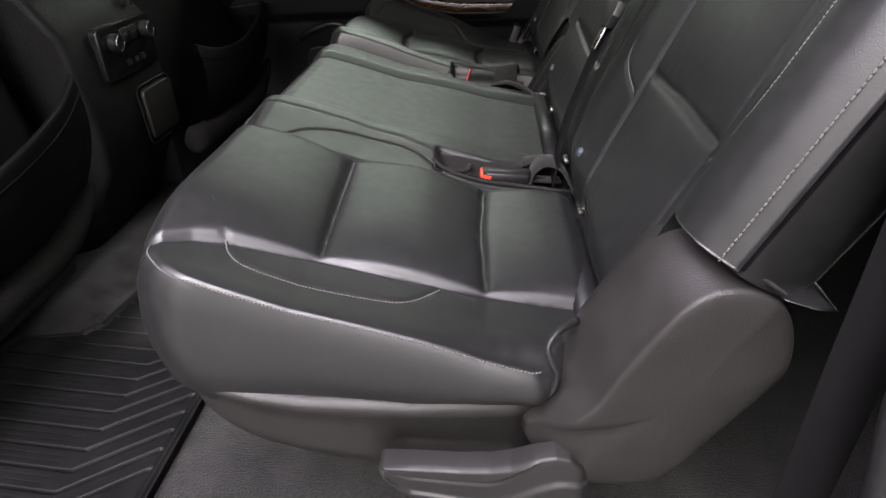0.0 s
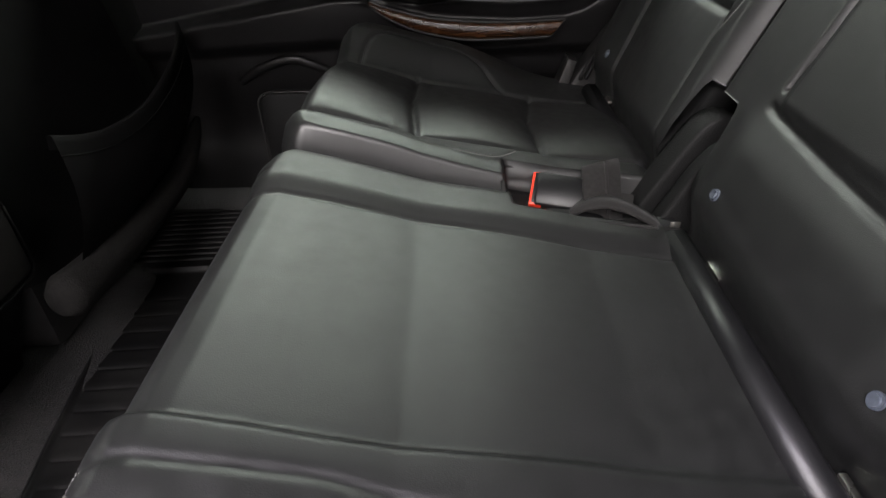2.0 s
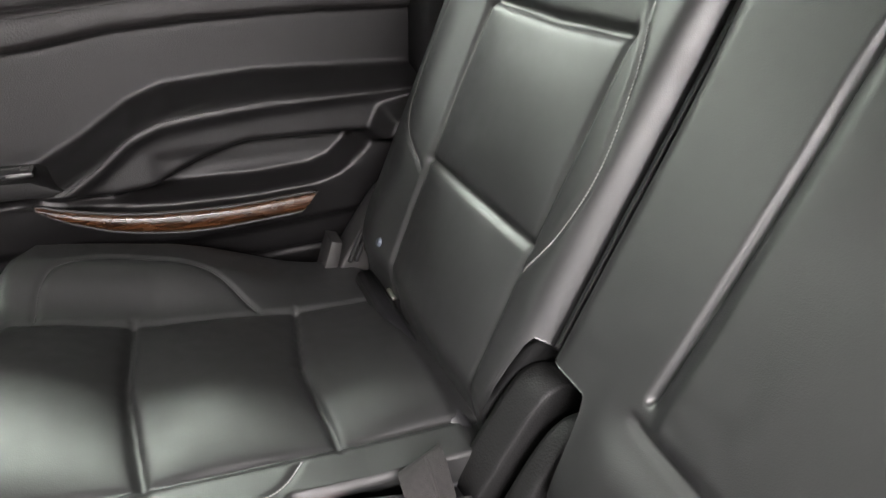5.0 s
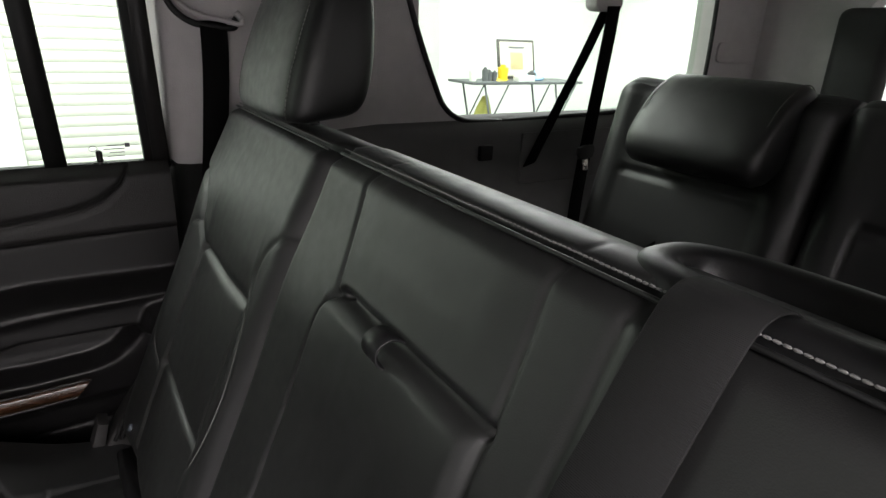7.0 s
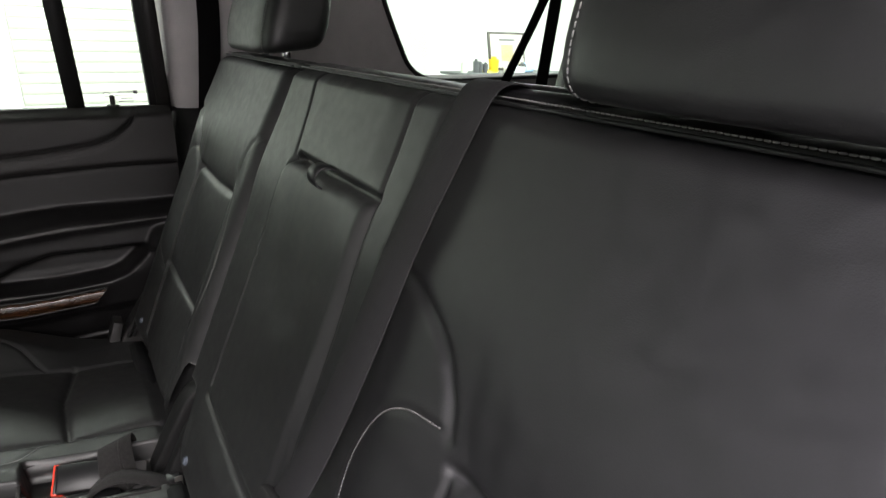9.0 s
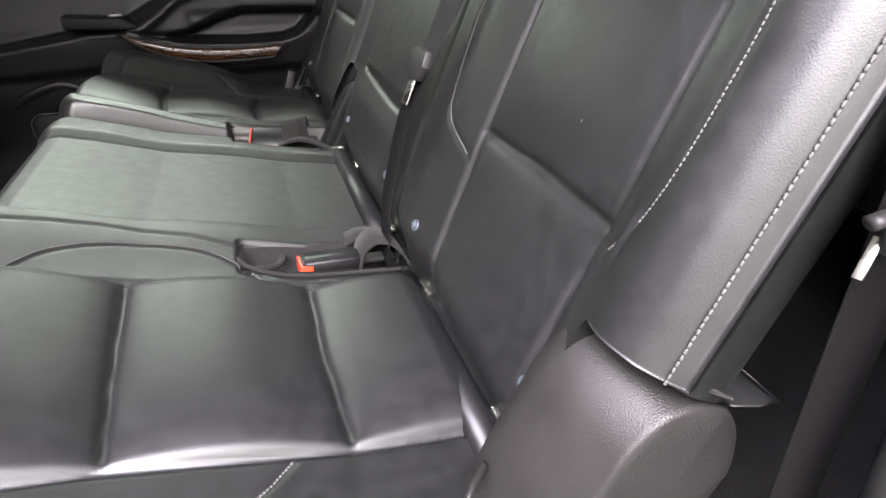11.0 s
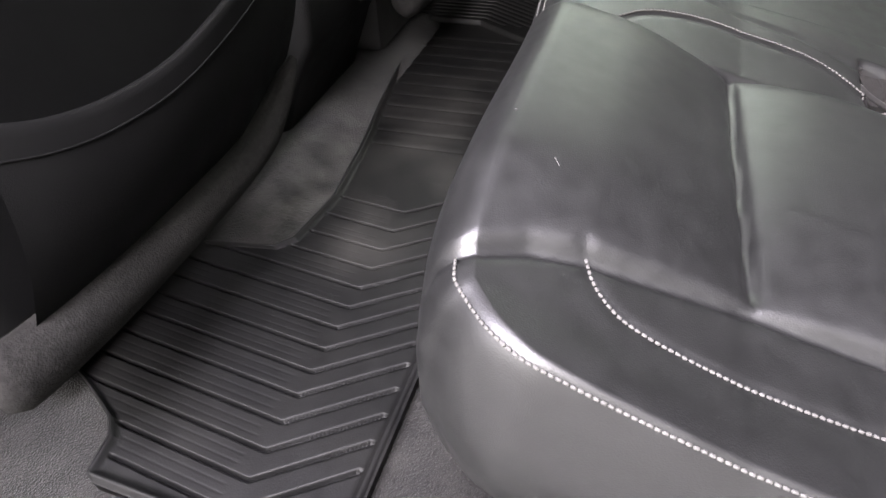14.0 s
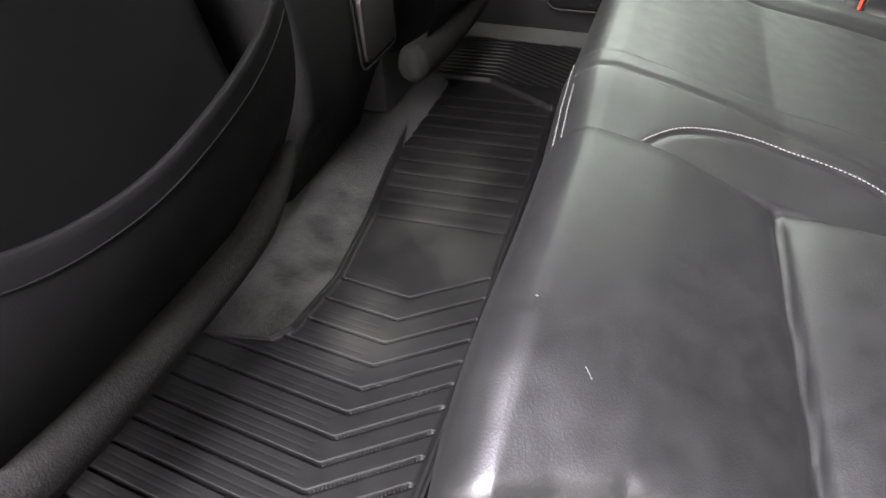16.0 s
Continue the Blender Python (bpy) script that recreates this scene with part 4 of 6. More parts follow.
# ---- side shield, recliner housing and lever of the bench ----
def build_shield():
    xs = np.linspace(-0.462, -0.04, 90)
    face = np.interp(xs, [-0.462, -0.45, -0.43, -0.40, -0.36, -0.30, 0.0], [0.150, 0.132, 0.112, 0.097, 0.089, 0.086, 0.084])
    zt = np.interp(xs, [-0.462, -0.44, -0.41, -0.36, -0.31, -0.2, -0.11, -0.05, 0.0], [0.214, 0.236, 0.250, 0.249, 0.246, 0.249, 0.262, 0.280, 0.31])
    zb = np.interp(xs, [-0.462, -0.45, -0.43, -0.40, -0.37, -0.3, -0.23, -0.1, 0.0], [0.208, 0.204, 0.193, 0.182, 0.168, 0.152, 0.142, 0.130, 0.12])
    face = face + 0.035 * rise(xs, -0.10, -0.045)
    h = zt - zb
    scoop = 0.010 * rise(xs, -0.25, -0.20)
    rows = []
    for x, y, t, b, hh, sc in zip(xs, face, zt, zb, h, scoop):
        rows.append([(x, y + 0.05, t - 0.012), (x, y + 0.022, t - 0.003), (x, y + 0.006, t), (x, y - 0.002, t - 0.004 * hh / 0.06), (x, y - 0.004, t - 0.12 * hh),
                     (x, y + 0.001 + 0.3 * sc, t - 0.24 * hh), (x, y + 0.003 + 0.8 * sc, t - 0.42 * hh), (x, y + 0.004 + 1.6 * sc, t - 0.62 * hh), (x, y + 0.004 + 2.2 * sc, t - 0.78 * hh),
                     (x, y + 0.006 + 0.5 * sc, b + 0.08 * hh), (x, y + 0.012, b), (x, y + 0.05, b + 0.004)])
    sheet("side_shield", rows, PLASTIC, bench, "grained taupe-black plastic side shield")
    # recliner housing: a face that stands out from the seat, its round rim, then the wide bevel back to the cushion
    ridge = [(-0.088, 0.232), (-0.056, 0.262), (-0.034, 0.291), (-0.017, 0.332), (0.001, 0.368), (0.018, 0.398), (0.036, 0.415), (0.054, 0.4205), (0.074, 0.418), (0.094, 0.406), (0.111, 0.379), (0.119, 0.342),
             (0.112, 0.315), (0.073, 0.241), (0.051, 0.199), (0.030, 0.184), (-0.015, 0.182), (-0.060, 0.190), (-0.084, 0.206)]
    loop = smooth_line(ridge + [ridge[0]], 0.005)[:-1]
    c = np.array([0.035, 0.29])
    n = len(loop)
    t = np.roll(loop, -1, 0) - np.roll(loop, 1, 0)
    t /= np.linalg.norm(t, axis=1)[:, None]
    out = np.stack([-t[:, 1], t[:, 0]], 1)
    if ((loop - c) * out).sum() < 0:
        out = -out
    up_left = np.clip(out @ np.array([-0.80, 0.60]), 0, 1)
    behind = np.clip(out @ np.array([0.8, -0.6]), 0, 1)
    rows = []
    for k, y, o in ((0.02, 0.0505, 0), (0.4, 0.0500, 0), (0.75, 0.0495, 0), (0.90, 0.0490, 0), (0.965, 0.0496, 0), (0.99, 0.0512, 0), (1.0, 0.0545, 0.0), (1.0, 0.060, 0.002), (1.0, 0.072, 0.007), (1.0, 0.088, 0.013), (1.0, 0.105, 0.018),
                    (1.0, 0.122, 0.021), (1.0, 0.138, 0.021), (1.0, 0.146, 0.010)):
        w = o * (0.15 + 0.85 * up_left)[:, None] * out
        p = c + k * (loop - c) + w
        rows.append(np.c_[p[:, 0], np.maximum(y, y + 0.010 * behind * min(1.0, k * k) + 0.034 * rise(-p[:, 0], 0.028, 0.088) * rise(0.30 - p[:, 1], 0.0, 0.07)), p[:, 1]])
    sheet("recliner_housing", rows, PLASTIC, bench, "rounded grained plastic recliner housing", wrap=True, caps=True)
    # folded cover ribs between the housing and the backrest
    for k, r in ((0.0, 0.0045), (0.009, 0.0040), (0.017, 0.0035)):
        rib = smooth_line([(-0.032 + k, 0.134, 0.286 + k), (-0.010 + k, 0.134, 0.340 + k), (0.012 + k, 0.132, 0.384 + k), (0.036 + k, 0.126, 0.414 + 0.6 * k), (0.062 + k, 0.112, 0.426 + 0.5 * k)], 0.006)
        tube("cover_rib", rib, r, DARKPLASTIC, bench, seg=8, up=(0, 1, 0))
    # fabric gusset: a small tent from the cushion side up to the backrest's corner, then hemmed along the leather's lower edge
    peak = smooth_line([(0.018, 0.137, 0.398), (0.022, 0.134, 0.415), (0.027, 0.128, 0.434), (0.030, 0.122, 0.446)], 0.004)
    foot = np.c_[np.linspace(0.030, 0.056, len(peak)), np.full(len(peak), 0.128), np.linspace(0.372, 0.414, len(peak))]
    rows = [peak + (foot - peak) * f + np.array([0, -0.004, -0.004]) * math.sin(math.pi * f) for f in np.linspace(0, 1, 7)]
    sheet("gusset", rows, DARK_FABRIC, bench, "dark grey fabric gusset above the recliner")
    rim = smooth_line([tuple(peak[0]), tuple(peak[-1]), (0.033, 0.104, 0.446), (0.037, 0.084, 0.445), (0.046, 0.064, 0.443), (0.064, 0.056, 0.434), (0.092, 0.053, 0.417)], 0.004)
    tube("gusset_hem", rim, np.interp(np.linspace(0, 1, len(rim)), [0, 0.3, 0.8, 1], [0.0016, 0.0024, 0.0024, 0.001]), DARK_FABRIC, bench, seg=8)
    # torn-up edge of the cushion's cover beside the housing
    edge = smooth_line([(-0.044, 0.122, 0.330), (-0.062, 0.102, 0.334), (-0.073, 0.091, 0.324), (-0.069, 0.086, 0.310), (-0.063, 0.084, 0.296), (-0.067, 0.084, 0.274), (-0.083, 0.086, 0.259)], 0.004)
    tube("cover_hem", edge, 0.0042, SMOOTH, bench, seg=8, flat=0.7, up=(1, 0, 0))
    part("hinge_cover", extrude_bm([(-0.052, 0.285), (-0.047, 0.312), (-0.028, 0.338), (0.0, 0.345), (0.05, 0.39), (0.06, 0.30), (-0.03, 0.25)], "y", 0.118, 0.140, 0.004), BUCKLE, bench)
    # a bright catch behind the backrest
    part("metal_hook", box_bm(0.114, 0.070, 0.398, 0.121, 0.077, 0.404, 0.002), METAL, bench, "bright metal latch end")


build_shield()


def build_lever():
    """A flat paddle: a lip, a recess and a band along its bar, before which a plate sweeps up into the rounded end."""
    xs, vs = np.linspace(-0.233, -0.026, 110), np.linspace(0, 1, 60)
    zt = np.interp(xs, [-0.233, -0.228, -0.20, -0.15, -0.12, -0.10, -0.08, -0.06, -0.046, -0.034, -0.026], [0.175, 0.180, 0.181, 0.183, 0.187, 0.193, 0.203, 0.209, 0.207, 0.196, 0.178])
    zb = np.interp(xs, [-0.233, -0.222, -0.213, -0.20, -0.15, -0.10, -0.06, -0.045, -0.034, -0.026], [0.173, 0.162, 0.151, 0.140, 0.133, 0.132, 0.134, 0.140, 0.152, 0.171])
    ease = rise(xs, -0.125, -0.070)
    lip = 0.30 * (1 - ease)
    plate = 0.80 - 0.40 * rise(xs, -0.130, -0.048)
    rows = []
    for x, t, b, l, p, e in zip(xs, zt, zb, lip, plate, ease):
        row = [(x, 0.086, t)]
        marks = [-0.01, 0.02 + 0.9 * l, 0.04 + l, 0.12 + l, p - 0.03, p + 0.03, 1.0]
        deep = [0.0618, 0.0606, 0.0645, 0.0618 + 0.0022 * e, 0.0612 + 0.0008 * e, 0.0576, 0.0570]
        for v in vs:
            rim = max(0.0, abs(v - 0.5) - 0.43) / 0.07
            ends = max(0.0, (x + 0.040) / 0.014, (-0.224 - x) / 0.009)
            row.append((x, float(np.interp(v, marks, deep)) + 0.007 * rim**2 + 0.010 * min(ends, 1) ** 2, t + v * (b - t)))
        rows.append(row + [(x, 0.086, b)])
    rows = np.array(rows)
    for _ in range(2):
        rows[1:-1, 2:-2, 1] = (rows[:-2, 2:-2, 1] + rows[2:, 2:-2, 1] + rows[1:-1, 1:-3, 1] + rows[1:-1, 3:-1, 1] + 2 * rows[1:-1, 2:-2, 1]) / 6
    swing = rise(rows[..., 0], -0.20, -0.05)
    rows[..., 1] -= 0.017 * swing
    rows[..., 2] += 0.016 * swing
    lever = sheet("recline_lever", rows, SMOOTH, bench, "smooth grey plastic recline lever", wrap=True, caps=True)
    lever.data.set_sharp_from_angle(angle=radians(50))


build_lever()


# ---- headrests ----
def super_ring(cx, cy, a, b, z, k=40, p=3.2, tilt=0.0):
    out = []
    for i in range(k):
        t = 2 * math.pi * i / k
        c, s = math.cos(t), math.sin(t)
        x, y = a * math.copysign(abs(c) ** (2 / p), c), b * math.copysign(abs(s) ** (2 / p), s)
        out.append((cx + x, cy + y, z + tilt * x))
    return out


def headrest(parent, yc, wide=0.30, height=0.20):
    """A deep padded block: a front panel, two flat side panels and welted, stitched seams where they meet."""
    base = on_back(0.602, yc, -0.022)
    rows = []
    for f, ax, by in ((0.0, 0.02, 0.20), (0.008, 0.044, 0.42), (0.03, 0.056, 0.462), (0.08, 0.0625, 0.486), (0.18, 0.0655, 0.498), (0.34, 0.064, 0.50), (0.52, 0.058, 0.487), (0.68, 0.050, 0.470), (0.82, 0.041, 0.445), (0.92, 0.031, 0.41), (0.98, 0.020, 0.35), (1.0, 0.009, 0.24)):
        z = base[2] + 0.010 + f * height
        rows.append(super_ring(base[0] + 0.016 + 0.045 * f, yc, ax, by * wide, z, 72, 4.4, 0.12))
    P = np.array(rows)
    fine = np.stack([np.stack([np.interp(np.linspace(0, 11, 60), np.arange(12), P[:, j, c]) for c in range(3)], 1) for j in range(72)], 1)
    for _ in range(4):
        fine[1:-1] = (fine[:-2] + 2 * fine[1:-1] + fine[2:]) / 4
    mid = fine.mean(1, keepdims=True)
    for j in (45, 27):
        for d, k in ((0, 0.985), (-1, 0.994), (1, 0.994)):
            fine[3:-4, j + d] = (mid + (fine[:, j + d : j + d + 1] - mid) * k)[3:-4, 0]
    hr = sheet("headrest", fine, LEATHER, parent, "padded black leather headrest with stitched side seams", wrap=True, caps=True)
    for sgn, j in ((-1, 45), (1, 27)):
        seam = fine[3:-4, j]
        push = seam - mid[3:-4, 0]
        push /= np.linalg.norm(push, axis=1)[:, None]
        stitches("headrest_stitching", smooth_line((fine[3:-4, j + sgn] + 0.0016 * push)[::2], 0.001), hr, mat=LIFTED_THREAD, length=0.0048, gap=0.0012, radius=0.0007, up=(-0.8, sgn * 0.6, 0.2))
        post = [(base[0] + 0.02, yc + sgn * 0.065, base[2] - 0.03), (base[0] + 0.025, yc + sgn * 0.065, base[2] + 0.05)]
        tube("post", post, 0.007, CHROME, hr, "steel headrest post", seg=12, up=(1, 0, 0))
    return hr


headrest(single, 1.240, 0.288, 0.215)
headrest(bench, 0.285, 0.29, 0.215)

# ---- middle place: pull strap, belt guide, belt ----
loop = on_back(*np.array([(0.474, 0.742, -0.014), (0.478, 0.743, 0.006), (0.476, 0.744, 0.016), (0.467, 0.745, 0.022), (0.457, 0.745, 0.020), (0.452, 0.744, 0.012), (0.457, 0.743, 0.002), (0.466, 0.742, -0.012)]).T)
ribbon("pull_strap", smooth_line(loop, 0.002), (0, 1, 0.05), 0.026, 0.0022, BUCKLE, bench, "black webbing pull loop of the folding armrest")

guide = thing("belt_guide", "black gloss plastic belt guide set in the backrest top", "belt guide")


def build_guide():
    """An oval bezel on the backrest's rounded top, with a slot through which the belt comes."""
    n = 64
    def place(y, h, lift):
        return on_back(0.601 - 0.37 * (h + 0.02) + 0.8 * lift, y, h)
    rows = []
    for a, b, lift in ((0.046, 0.104, -0.012), (0.047, 0.105, 0.000), (0.0455, 0.103, 0.0055), (0.041, 0.098, 0.0090), (0.034, 0.090, 0.0095), (0.030, 0.082, 0.0080), (0.0265, 0.077, 0.0040), (0.026, 0.076, -0.010), (0.026, 0.076, -0.030)):
        ring = []
        for i in range(n):
            t = 2 * math.pi * i / n
            c, s = math.cos(t), math.sin(t)
            ring.append(place(0.497 + b * math.copysign(abs(s) ** 0.8, s), -0.062 + a * math.copysign(abs(c) ** 0.75, c), lift))
        rows.append(ring)
    sheet("bezel", rows, BUCKLE, guide, wrap=True)
    floor = [[place(0.497 + 0.078 * u, -0.062 + 0.027 * v, -0.028) for u in np.linspace(-1, 1, 12)] for v in np.linspace(-1, 1, 5)]
    sheet("slot", floor, DARKPLASTIC, guide)


build_guide()

middle_belt = thing("middle_seat_belt", "grey webbing seat belt hanging down the middle backrest", "seat belt")
belt = [(0.575, 0.512, -0.062), (0.596, 0.515, -0.052), (0.6090, 0.515, -0.040), (0.6125, 0.515, -0.027), (0.6095, 0.515, -0.012), (0.602, 0.515, -0.001), (0.586, 0.515, 0.006), (0.53, 0.517, 0.012), (0.45, 0.521, 0.017), (0.35, 0.521, 0.020),
        (0.25, 0.524, 0.025), (0.165, 0.535, 0.032)]
ribbon("webbing", smooth_line(on_back(*np.array(belt).T), 0.004), (0, 1, 0), 0.050, 0.0016, PALE_WEBBING, middle_belt)
belt2 = [(0.165, 0.538, 0.030), (0.10, 0.543, 0.028), (0.05, 0.528, 0.026), (0.0, 0.505, 0.024), (-0.03, 0.492, 0.018), (-0.075, 0.486, 0.004)]
ribbon("lap_webbing", smooth_line(on_back(*np.array(belt2).T), 0.006), (0.0, 1, 0.10), 0.042, 0.0016, WEBBING, middle_belt)


def belt_tongue(parent, at, s_dir, y_dir, out_dir, scale=1.0):
    """A plastic grip with its steel tongue, lying along s_dir."""
    s, y, o = (Vector(v).normalized() for v in (s_dir, y_dir, out_dir))
    m = Matrix((s, y, o)).transposed().to_4x4()
    m.translation = Vector(at)
    grip = extrude_bm([(0.030, -0.030), (0.034, 0.0), (0.030, 0.030), (0.012, 0.033), (-0.004, 0.022), (-0.006, 0.0), (-0.004, -0.022), (0.012, -0.033)], "z", -0.006, 0.006, 0.003)
    g = part("tongue_grip", grip, SMOOTH, parent)
    g.matrix_local = m
    bm = box_bm(-0.036, -0.011, -0.0012, -0.004, 0.011, 0.0012, 0.0008)
    t = part("tongue", bm, METAL, parent, "bright steel belt tongue")
    t.matrix_local = m
    bm = box_bm(-0.034, -0.005, -0.0014, -0.024, 0.005, 0.0014, 0.0)
    part("tongue_slot", bm, GLOSS, t).matrix_local = Matrix.Identity(4)


belt_tongue(middle_belt, on_back(0.150, 0.538, 0.036), UP + np.array([0, 0.1, 0]), (0, 1, -0.1), OUT)


# ---- buckles in their wells ----
def buckle(name, label, at, yaw, pitch, length=0.070, wide=0.030, deep=0.024, fabric=PALE_WEBBING, roll=0):
    b = thing(name, label, "seat belt buckle", group="seat belt buckles")
    prof = [(-0.5, -0.40), (-0.5, 0.40), (-0.44, 0.5), (0.44, 0.5), (0.5, 0.40), (0.5, -0.40), (0.44, -0.5), (-0.44, -0.5)]
    rows = []
    for x, k in ((0.0, 0.93), (0.003, 1.0), (0.6 * length, 1.0), (0.9 * length, 0.93), (length, 0.78)):
        rows.append([(x, p * wide * k, q * deep * k) for p, q in prof])
    sheet("body", rows, BUCKLE, b, wrap=True, caps=True)
    part("release_button", box_bm(-0.006, -wide * 0.505, -deep * 0.44, 0.0105, wide * 0.505, deep * 0.36, 0.0015), RED, b, "bright red release button")
    part("slot_rim", box_bm(-0.0032, -wide * 0.46, deep * 0.36, 0.002, wide * 0.46, deep * 0.46, 0.001), BUCKLE, b)
    part("stalk", box_bm(length * 0.9, -wide * 0.30, -0.003, length + 0.045, wide * 0.30, 0.003, 0.002), SMOOTH, b)
    b.matrix_world = pose(*at, roll, pitch, yaw)
    return b


buckle("seat_belt_buckle", "black belt buckle with a red release button in a cushion well", (-0.134, 0.492, 0.306), 3, 3)
buckle("seat_belt_buckle", "black belt buckle with a red release button beside the single seat", (-0.170, 0.992, 0.312), -12, 4, 0.075, 0.044, 0.024, roll=38)
buckle("seat_belt_buckle", "low black belt buckle with a red button for the middle place", (-0.160, 0.947, 0.296), -8, 4, 0.066, 0.026, 0.022)


def build_wells():
    """Grey fabric linings, hems and straps round the buckles."""
    w = thing("buckle_pocket", "grey fabric lined buckle well in the bench cushion", "buckle pocket", group="buckle pockets")
    hem = smooth_line([(-0.02, 0.456), (-0.10, 0.453), (-0.16, 0.454), (-0.195, 0.470), (-0.212, 0.500), (-0.206, 0.524), (-0.188, 0.532), (-0.13, 0.533), (-0.085, 0.535)], 0.004)
    tube("hem", np.c_[hem, ztop(hem[:, 0]) + 0.002], 0.0030, DARK_FABRIC, w, seg=8, flat=0.6)
    X, Y = np.meshgrid(np.linspace(-0.206, -0.01, 40), np.linspace(0.460, 0.528, 24), indexing="ij")
    D = np.minimum(np.minimum(Y - 0.460, 0.528 - Y), X + 0.206)
    Z = ztop(X) - 0.030 * rise(D, 0.0, 0.010) + 0.002 * np.sin(X * 180 + Y * 90) * rise(D, 0.004, 0.012) + 0.003
    sheet("lining", np.stack([X, Y, Z], -1), DARK_FABRIC, w)
    tube("fold", smooth_line([(-0.190, 0.478, 0.322), (-0.172, 0.485, 0.316), (-0.160, 0.500, 0.312), (-0.156, 0.515, 0.314)], 0.004), 0.004, DARK_FABRIC, w, seg=8)
    strap = smooth_line([(-0.066, 0.500, 0.297), (-0.060, 0.500, 0.318), (-0.045, 0.498, 0.331), (-0.026, 0.494, 0.328), (-0.012, 0.490, 0.312), (-0.004, 0.488, 0.296)], 0.003)
    ribbon("keeper", strap, (0.0, 1, -0.05), 0.050, 0.003, DARK_FABRIC, w, "grey fabric keeper strap over the buckle stalk")
    ribbon("back_tab", smooth_line([(-0.075, 0.536, 0.312), (-0.05, 0.545, 0.313), (-0.02, 0.548, 0.304)], 0.003), (0.1, 1, 0), 0.036, 0.003, DARK_FABRIC, w)
    v = thing("buckle_pocket", "grey fabric lined buckle well at the split of the bench", "buckle pocket", group="buckle pockets")
    hem = smooth_line([(-0.070, 1.028), (-0.12, 1.026), (-0.18, 1.025), (-0.212, 1.018), (-0.218, 1.000), (-0.214, 0.975), (-0.213, 0.945), (-0.200, 0.918), (-0.17, 0.911), (-0.10, 0.908), (-0.04, 0.908)], 0.004)
    tube("hem", np.c_[hem, ztop(hem[:, 0]) + 0.004], 0.0028, DARK_FABRIC, v, seg=8, flat=0.6)
    X, Y = np.meshgrid(np.linspace(-0.214, -0.01, 40), np.linspace(0.914, 1.024, 30), indexing="ij")
    D = np.minimum(np.minimum(Y - 0.914, 1.024 - Y), X + 0.214)
    Z = ztop(X) - 0.042 * rise(D, 0.0, 0.012) + 0.002 * np.sin(X * 150 + Y * 120) * rise(D, 0.004, 0.012) + 0.003
    sheet("lining", np.stack([X, Y, Z], -1), DARK_FABRIC, v)
    strap = smooth_line([(-0.083, 1.026, 0.312), (-0.085, 1.022, 0.328), (-0.089, 1.010, 0.339), (-0.091, 0.992, 0.338), (-0.092, 0.972, 0.322), (-0.090, 0.962, 0.300), (-0.088, 0.958, 0.284)], 0.003)
    ribbon("keeper", strap, (1, 0.25, 0.12), 0.050, 0.004, DARK_FABRIC, v, "grey fabric keeper draped over the buckle")
    tube("keeper_fold", strap + np.array([0.006, 0, 0.0016]), 0.0022, DARK_FABRIC, v, seg=8)
    strap = smooth_line([(-0.135, 0.955, 0.300), (-0.115, 0.952, 0.314), (-0.085, 0.945, 0.320), (-0.05, 0.932, 0.310), (-0.02, 0.922, 0.290)], 0.003)
    ribbon("keeper", strap, (0.15, 1, -0.1), 0.032, 0.004, DARK_FABRIC, v)


build_wells()

# rounded strip where cushion meets backrest
strip = thing("gap_strip", "dark rounded filler strip behind the seat cushions", "seat trim", group="gap strips")
P = [[(-0.036, y, 0.299), (-0.034, y, 0.306), (-0.026, y, 0.310), (-0.014, y, 0.309), (-0.006, y, 0.302), (-0.004, y, 0.290), (-0.036, y, 0.285)] for y in (0.125, 0.30, 0.44)]
sheet("strip", P, BUCKLE, strip, wrap=True, caps=True)
for a, b in ((0.56, 0.90), (1.06, 1.40)):
    s2 = copy_thing(strip, Matrix.Identity(4))
    s2.matrix_basis = Matrix.Translation((0, a - 0.125 * (b - a) / 0.315, 0)) @ Matrix.Diagonal((1, (b - a) / 0.315, 1, 1))

# recliner covers between the two seats, and the outer one beside the far door
def cheek(owner, name, ridge, y, out_y, inset, mat, label):
    """A recliner cover seen from its side: a flat cheek whose rim rolls over into a padded crown of some width."""
    loop = smooth_line(ridge + [ridge[0]], 0.006)[:-1]
    c = loop.mean(0)
    sgn = 1 if out_y > y else -1
    rows = [np.c_[(c + k * (loop - c))[:, 0], np.full(len(loop), y + sgn * d), (c + k * (loop - c))[:, 1]]
            for k, d in ((0.02, 0.0), (0.80, 0.0), (0.94, 0.0004), (0.985, 0.0022), (1.0, 0.0055), (1.0, 0.4 * abs(out_y - y)), (0.99, 0.8 * abs(out_y - y)), (inset, abs(out_y - y)), (0.02, abs(out_y - y)))]
    return sheet(name, rows, mat, owner, label, wrap=True, caps=True)


INNER_LOOP = [(-0.064, 0.240), (-0.050, 0.272), (-0.032, 0.306), (-0.013, 0.341), (0.007, 0.377), (0.024, 0.400), (0.044, 0.408), (0.066, 0.398), (0.080, 0.36), (0.070, 0.30), (0.040, 0.245), (-0.02, 0.225)]
cheek(single, "inner_recliner", INNER_LOOP, 0.984, 1.030, 0.94, DARKPLASTIC, "black plastic inner recliner cover")
MIDDLE_LOOP = [(-0.050, 0.250), (-0.034, 0.285), (-0.016, 0.320), (0.002, 0.356), (0.022, 0.384), (0.042, 0.394), (0.066, 0.388), (0.080, 0.36), (0.078, 0.31), (0.050, 0.255), (0.0, 0.235)]
cheek(bench, "middle_recliner", MIDDLE_LOOP, 0.940, 0.966, 0.95, DARKPLASTIC, "black plastic recliner cover")
